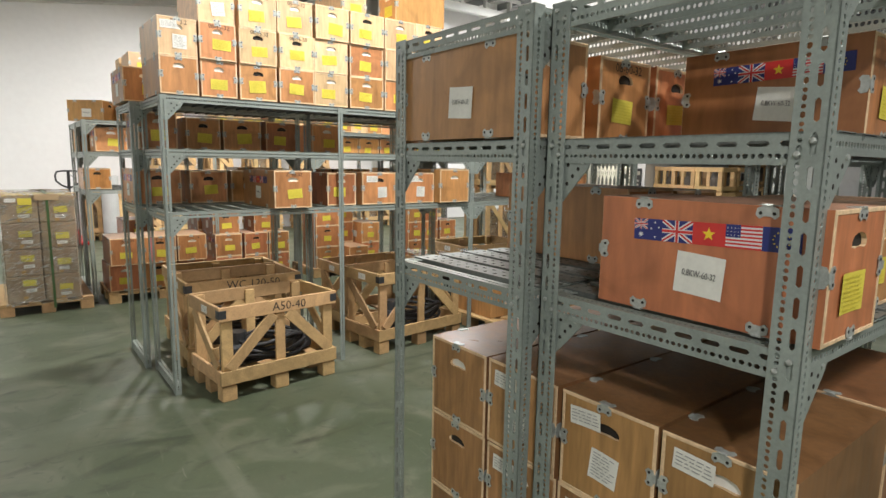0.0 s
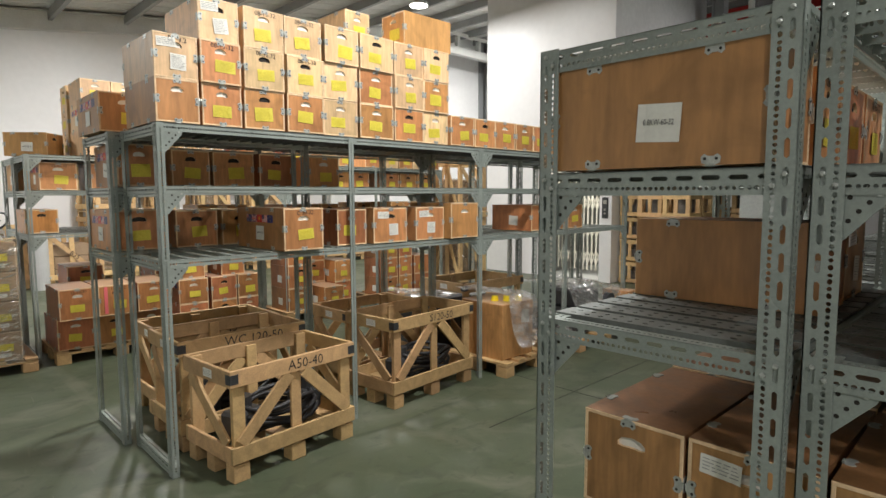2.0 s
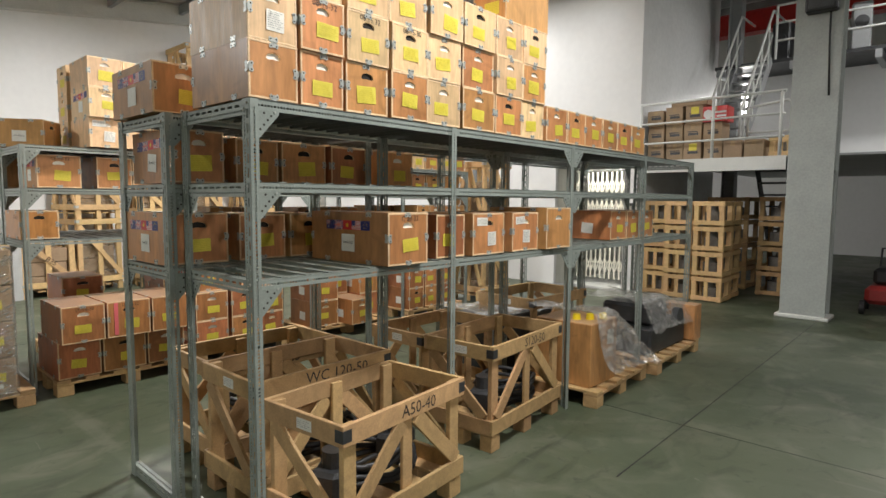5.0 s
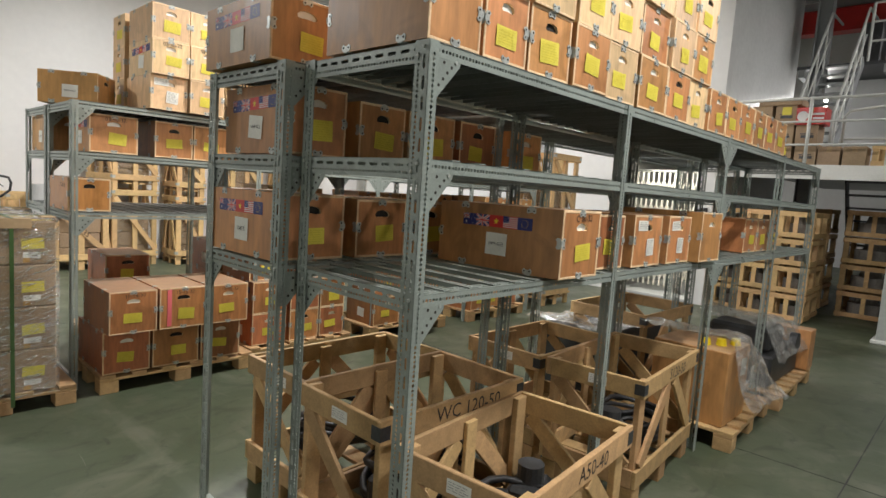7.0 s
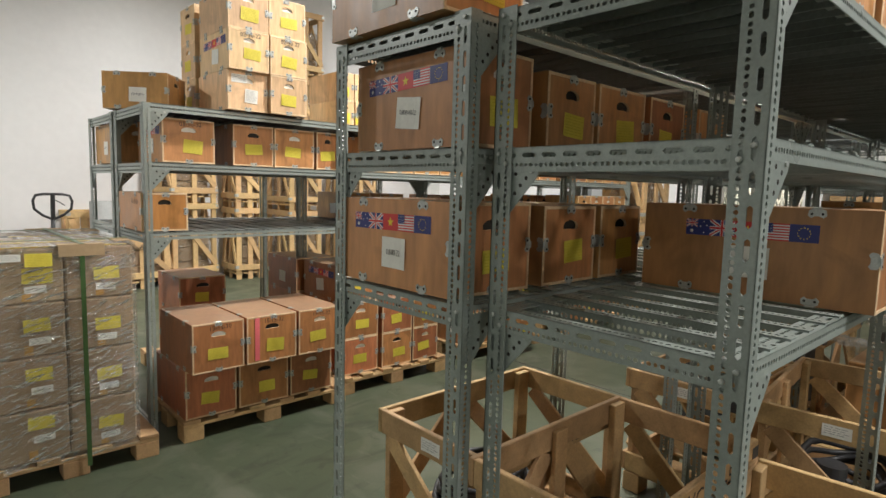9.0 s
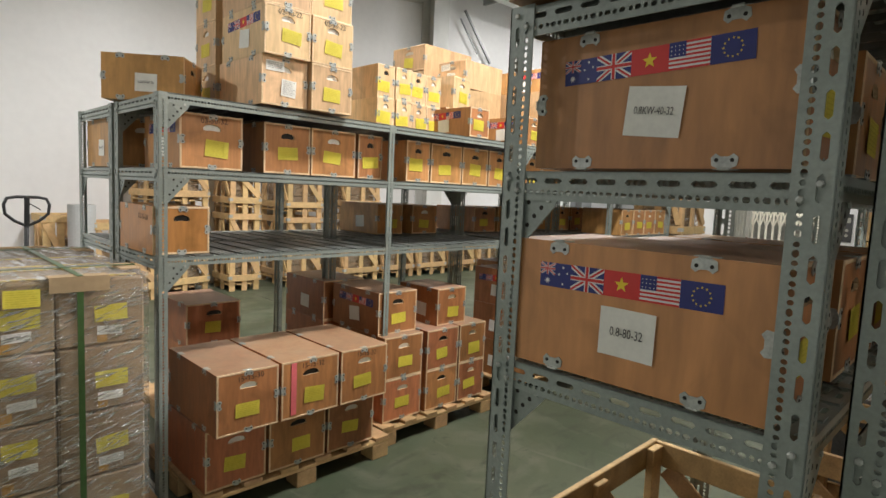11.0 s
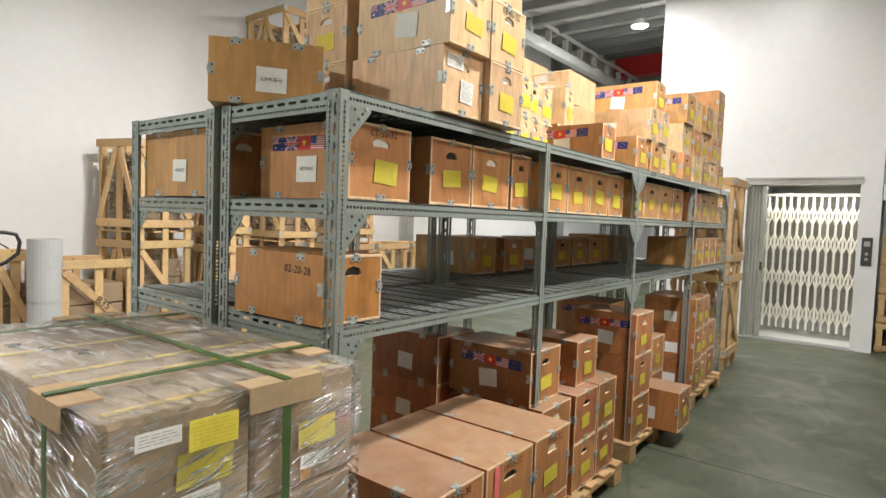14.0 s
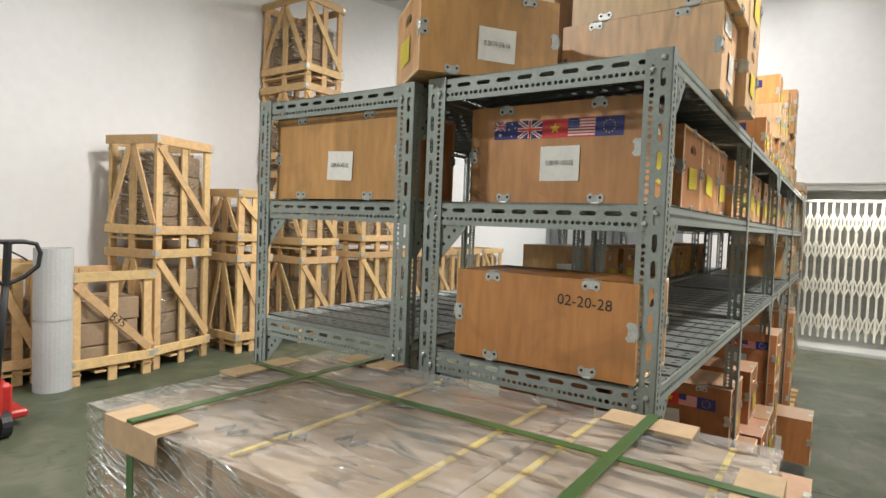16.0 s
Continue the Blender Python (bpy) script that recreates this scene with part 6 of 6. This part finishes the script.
# ---- pallet truck and board tube by the north wall ----
ob = thing("pallet_truck", "red hand pallet truck with a black loop handle", "pallet truck", at=pose(1.13, 11.5, 0))
part("tiller", Build().cyl((0, 0.22, 0.25), (0, 0.03, 1.1), 0.022, 10), BLACKM, ob, smooth=True)
loop = [(0, 0.03, 1.08), (-0.10, 0.02, 1.13), (-0.175, 0.01, 1.2), (-0.185, 0.0, 1.29), (-0.16, 0, 1.35), (-0.09, 0, 1.365), (0.09, 0, 1.365), (0.16, 0, 1.35), (0.185, 0, 1.29), (0.175, 0.01, 1.2), (0.10, 0.02, 1.13)]
part("handle", Build().tube(loop, 0.015, 8, 0, True), BLACKM, ob, smooth=True)
part("stem", Build().cyl((0, 0.03, 1.08), (0, 0.0, 1.365), 0.024, 10), BLACKM, ob)
part("lever", Build().tube([(0.02, 0, 1.3), (0.07, 0, 1.27), (0.11, 0, 1.24)], 0.006, 6), BLACKM, ob)
part("pump", Build().cyl((0, 0.25, 0.1), (0, 0.25, 0.42), 0.055, 14).cbox(-0.13, 0.13, 0.28, 0.42, 0.1, 0.36, 0.02), REDM, ob)
for s in (-1, 1):
    part("fork", Build().cbox(s * 0.19 - 0.08, s * 0.19 + 0.08, 0.4, 1.5, 0.06, 0.12, 0.015), REDM, ob)
    part("wheel", Build().cyl((s * 0.06 - 0.03, 0.25, 0.09), (s * 0.06 + 0.03, 0.25, 0.09), 0.09, 16), BLACKM, ob)
ob = thing("board_tube", "grey cardboard tube standing on end by the crates", "tube", at=pose(1.87, 12.72, 0))
b = Build()
n = 28
for r0, r1, z0, z1 in ((0.15, 0.15, 0, 0.62), (0.15, 0.15, 0.625, 1.25), (0.135, 0.135, 1.25, 0.0)):
    b.add([(r * math.cos(2 * math.pi * i / n), r * math.sin(2 * math.pi * i / n), z) for r, z in ((r0, z0), (r1, z1)) for i in range(n)],
          [(i, (i + 1) % n, n + (i + 1) % n, n + i) for i in range(n)])
b.add([(r * math.cos(2 * math.pi * i / n), r * math.sin(2 * math.pi * i / n), 1.25) for r in (0.15, 0.135) for i in range(n)], [(i, (i + 1) % n, n + (i + 1) % n, n + i) for i in range(n)])
part("shell", b, TUBE, ob, smooth=False)

# ---- goods under dust film on the middle rack's pallets ----


def drape(x0, x1, y0, y1, z, height, seed):
    """A loose plastic sheet: a creased height field."""
    b = Build()
    nx, ny = 34, 26
    pts = []
    for i in range(nx + 1):
        for j in range(ny + 1):
            u, v = i / nx, j / ny
            x, y = x0 + (x1 - x0) * u, y0 + (y1 - y0) * v
            h = height(u, v)
            h += 0.035 * noise.noise((x * 5 + seed, y * 5, seed)) + 0.014 * abs(noise.noise((x * 16 + seed, y * 16, seed))) * 2
            pts.append((x + 0.03 * noise.noise((u * 4, v * 7, seed)), y + 0.03 * noise.noise((u * 5, v * 4, seed + 9)), max(z, h)))
    b.add(pts, [(i * (ny + 1) + j, (i + 1) * (ny + 1) + j, (i + 1) * (ny + 1) + j + 1, i * (ny + 1) + j + 1) for i in range(nx) for j in range(ny)])
    return b


ob = thing("draped_carton", "red-brown carton half covered with crumpled clear plastic sheet", "carton", at=pose(3.84, 4.06, 0.131))
part("body", Build().cbox(0, 0.44, 0.0, 0.5, 0, 0.5, 0.006), PLY, ob)
sticker("sheet3", ob, "white printed sheet", pose(0.32, -0.001, 0.36, 0, 4) @ Matrix.Diagonal((1.3, 1, 1.4, 1)))
for i, (x, y) in enumerate(((0.2, 0.12), (0.3, 0.06), (0.13, 0.2))):
    part("cap", Build().cyl((x, y, 0.5), (x, y, 0.545), 0.035, 12, 0, 0.028), YELLOWP, ob, "yellow plastic cap")
part("plastic_sheet", drape(0.08, 1.02, -0.16, 0.66, -0.02, lambda u, v: (0.57 - 0.05 * u if u < 0.36 else 0.56 - 0.62 * (u - 0.36)) * (min(1.0, 0.22 + (v / 0.22) ** 1.5) if v < 0.22 else 1.0), 2.0), FILMB, ob, "crumpled clear plastic sheet", smooth=True)
ob = thing("draped_machine", "dark machine parts under crumpled clear plastic sheet on a pallet", "machine", at=pose(5.05, 4.05, 0.131))
part("base", Build().cbox(0.02, 0.9, 0.05, 0.65, 0, 0.26, 0.02), DARKSTEEL, ob)
part("block", Build().cbox(0.12, 0.55, 0.1, 0.6, 0.26, 0.46, 0.03), DARKSTEEL, ob)
part("flange", Build().cyl((0.62, 0.0, 0.3), (0.62, 0.06, 0.3), 0.09, 20), DARKSTEEL, ob)
part("plastic_sheet", drape(-0.05, 1.0, -0.02, 0.72, 0.1, lambda u, v: (0.52 - 0.22 * max(0, u - 0.5)) * min(1, 0.45 + v * 3), 5.0), FILMB, ob, "crumpled clear plastic sheet", smooth=True)
carton(6.0, 6.2, 4.02, 4.35, 0.13, 0.5, "red-brown carton on the pallet's end", PLY, "", "carton")
ob = thing("draped_goods", "goods under a dusty clear plastic sheet behind the crates", "machine", at=pose(3.64, 4.87, 0))
part("body", Build().cbox(0.05, 1.2, 0.05, 0.6, 0, 0.55, 0.03), DARKSTEEL, ob)
part("plastic_sheet", drape(0.0, 1.3, 0.0, 0.68, 0.2, lambda u, v: 0.62 - 0.1 * u, 7.0), FILMB, ob, "crumpled clear plastic sheet", smooth=True)

# cables and castings inside the open crates
for cx, cy, cz, s in ((1.75, 4.22, 0.125, 1), (1.8, 4.8, 0.125, 2), (3.2, 4.4, 0.125, 3), (1.8, 5.45, 0.125, 4)):
    ob = thing("cable_coil", "black cable coil lying in a timber crate", "cable", "cable coils", pose(cx, cy, cz))
    rc = random.Random(s)
    for k in range(5):
        r = 0.16 + rc.uniform(-.02, .04)
        part("loop", Build().tube([(r * 1.5 * math.cos(a * math.pi / 10), r * math.sin(a * math.pi / 10), 0.03 + 0.035 * k + 0.02 * math.sin(a + k)) for a in range(20)], 0.016, 6, 0, True), BLACKM, ob, smooth=True)
for cx, cy, z in ((1.52, 4.2, 0.125), (2.02, 4.3, 0.125), (2.95, 4.4, 0.125), (1.6, 4.75, 0.125)):
    ob = thing("casting", "dark machine casting in a timber crate", "casting", "castings", pose(cx, cy, z, 0, 0, 20))
    part("body", Build().cbox(-0.11, 0.11, -0.08, 0.08, 0, 0.16, 0.02), DARKSTEEL, ob)
    part("boss", Build().cyl((0, 0, 0.16), (0, 0, 0.24), 0.06, 14), DARKSTEEL, ob)

ob = thing("yellow_cup", "yellow plastic cup standing on the rack shelf", "cup", at=pose(1.106, 4.95, Z1 + 0.002))
part("wall", Build().cyl((0, 0, 0.005), (0, 0, 0.075), 0.017, 16, 0, 0.0145), YELLOWP, ob, smooth=True)
part("rim", Build().cyl((0, 0, 0), (0, 0, 0.005), 0.025, 16), YELLOWP, ob)
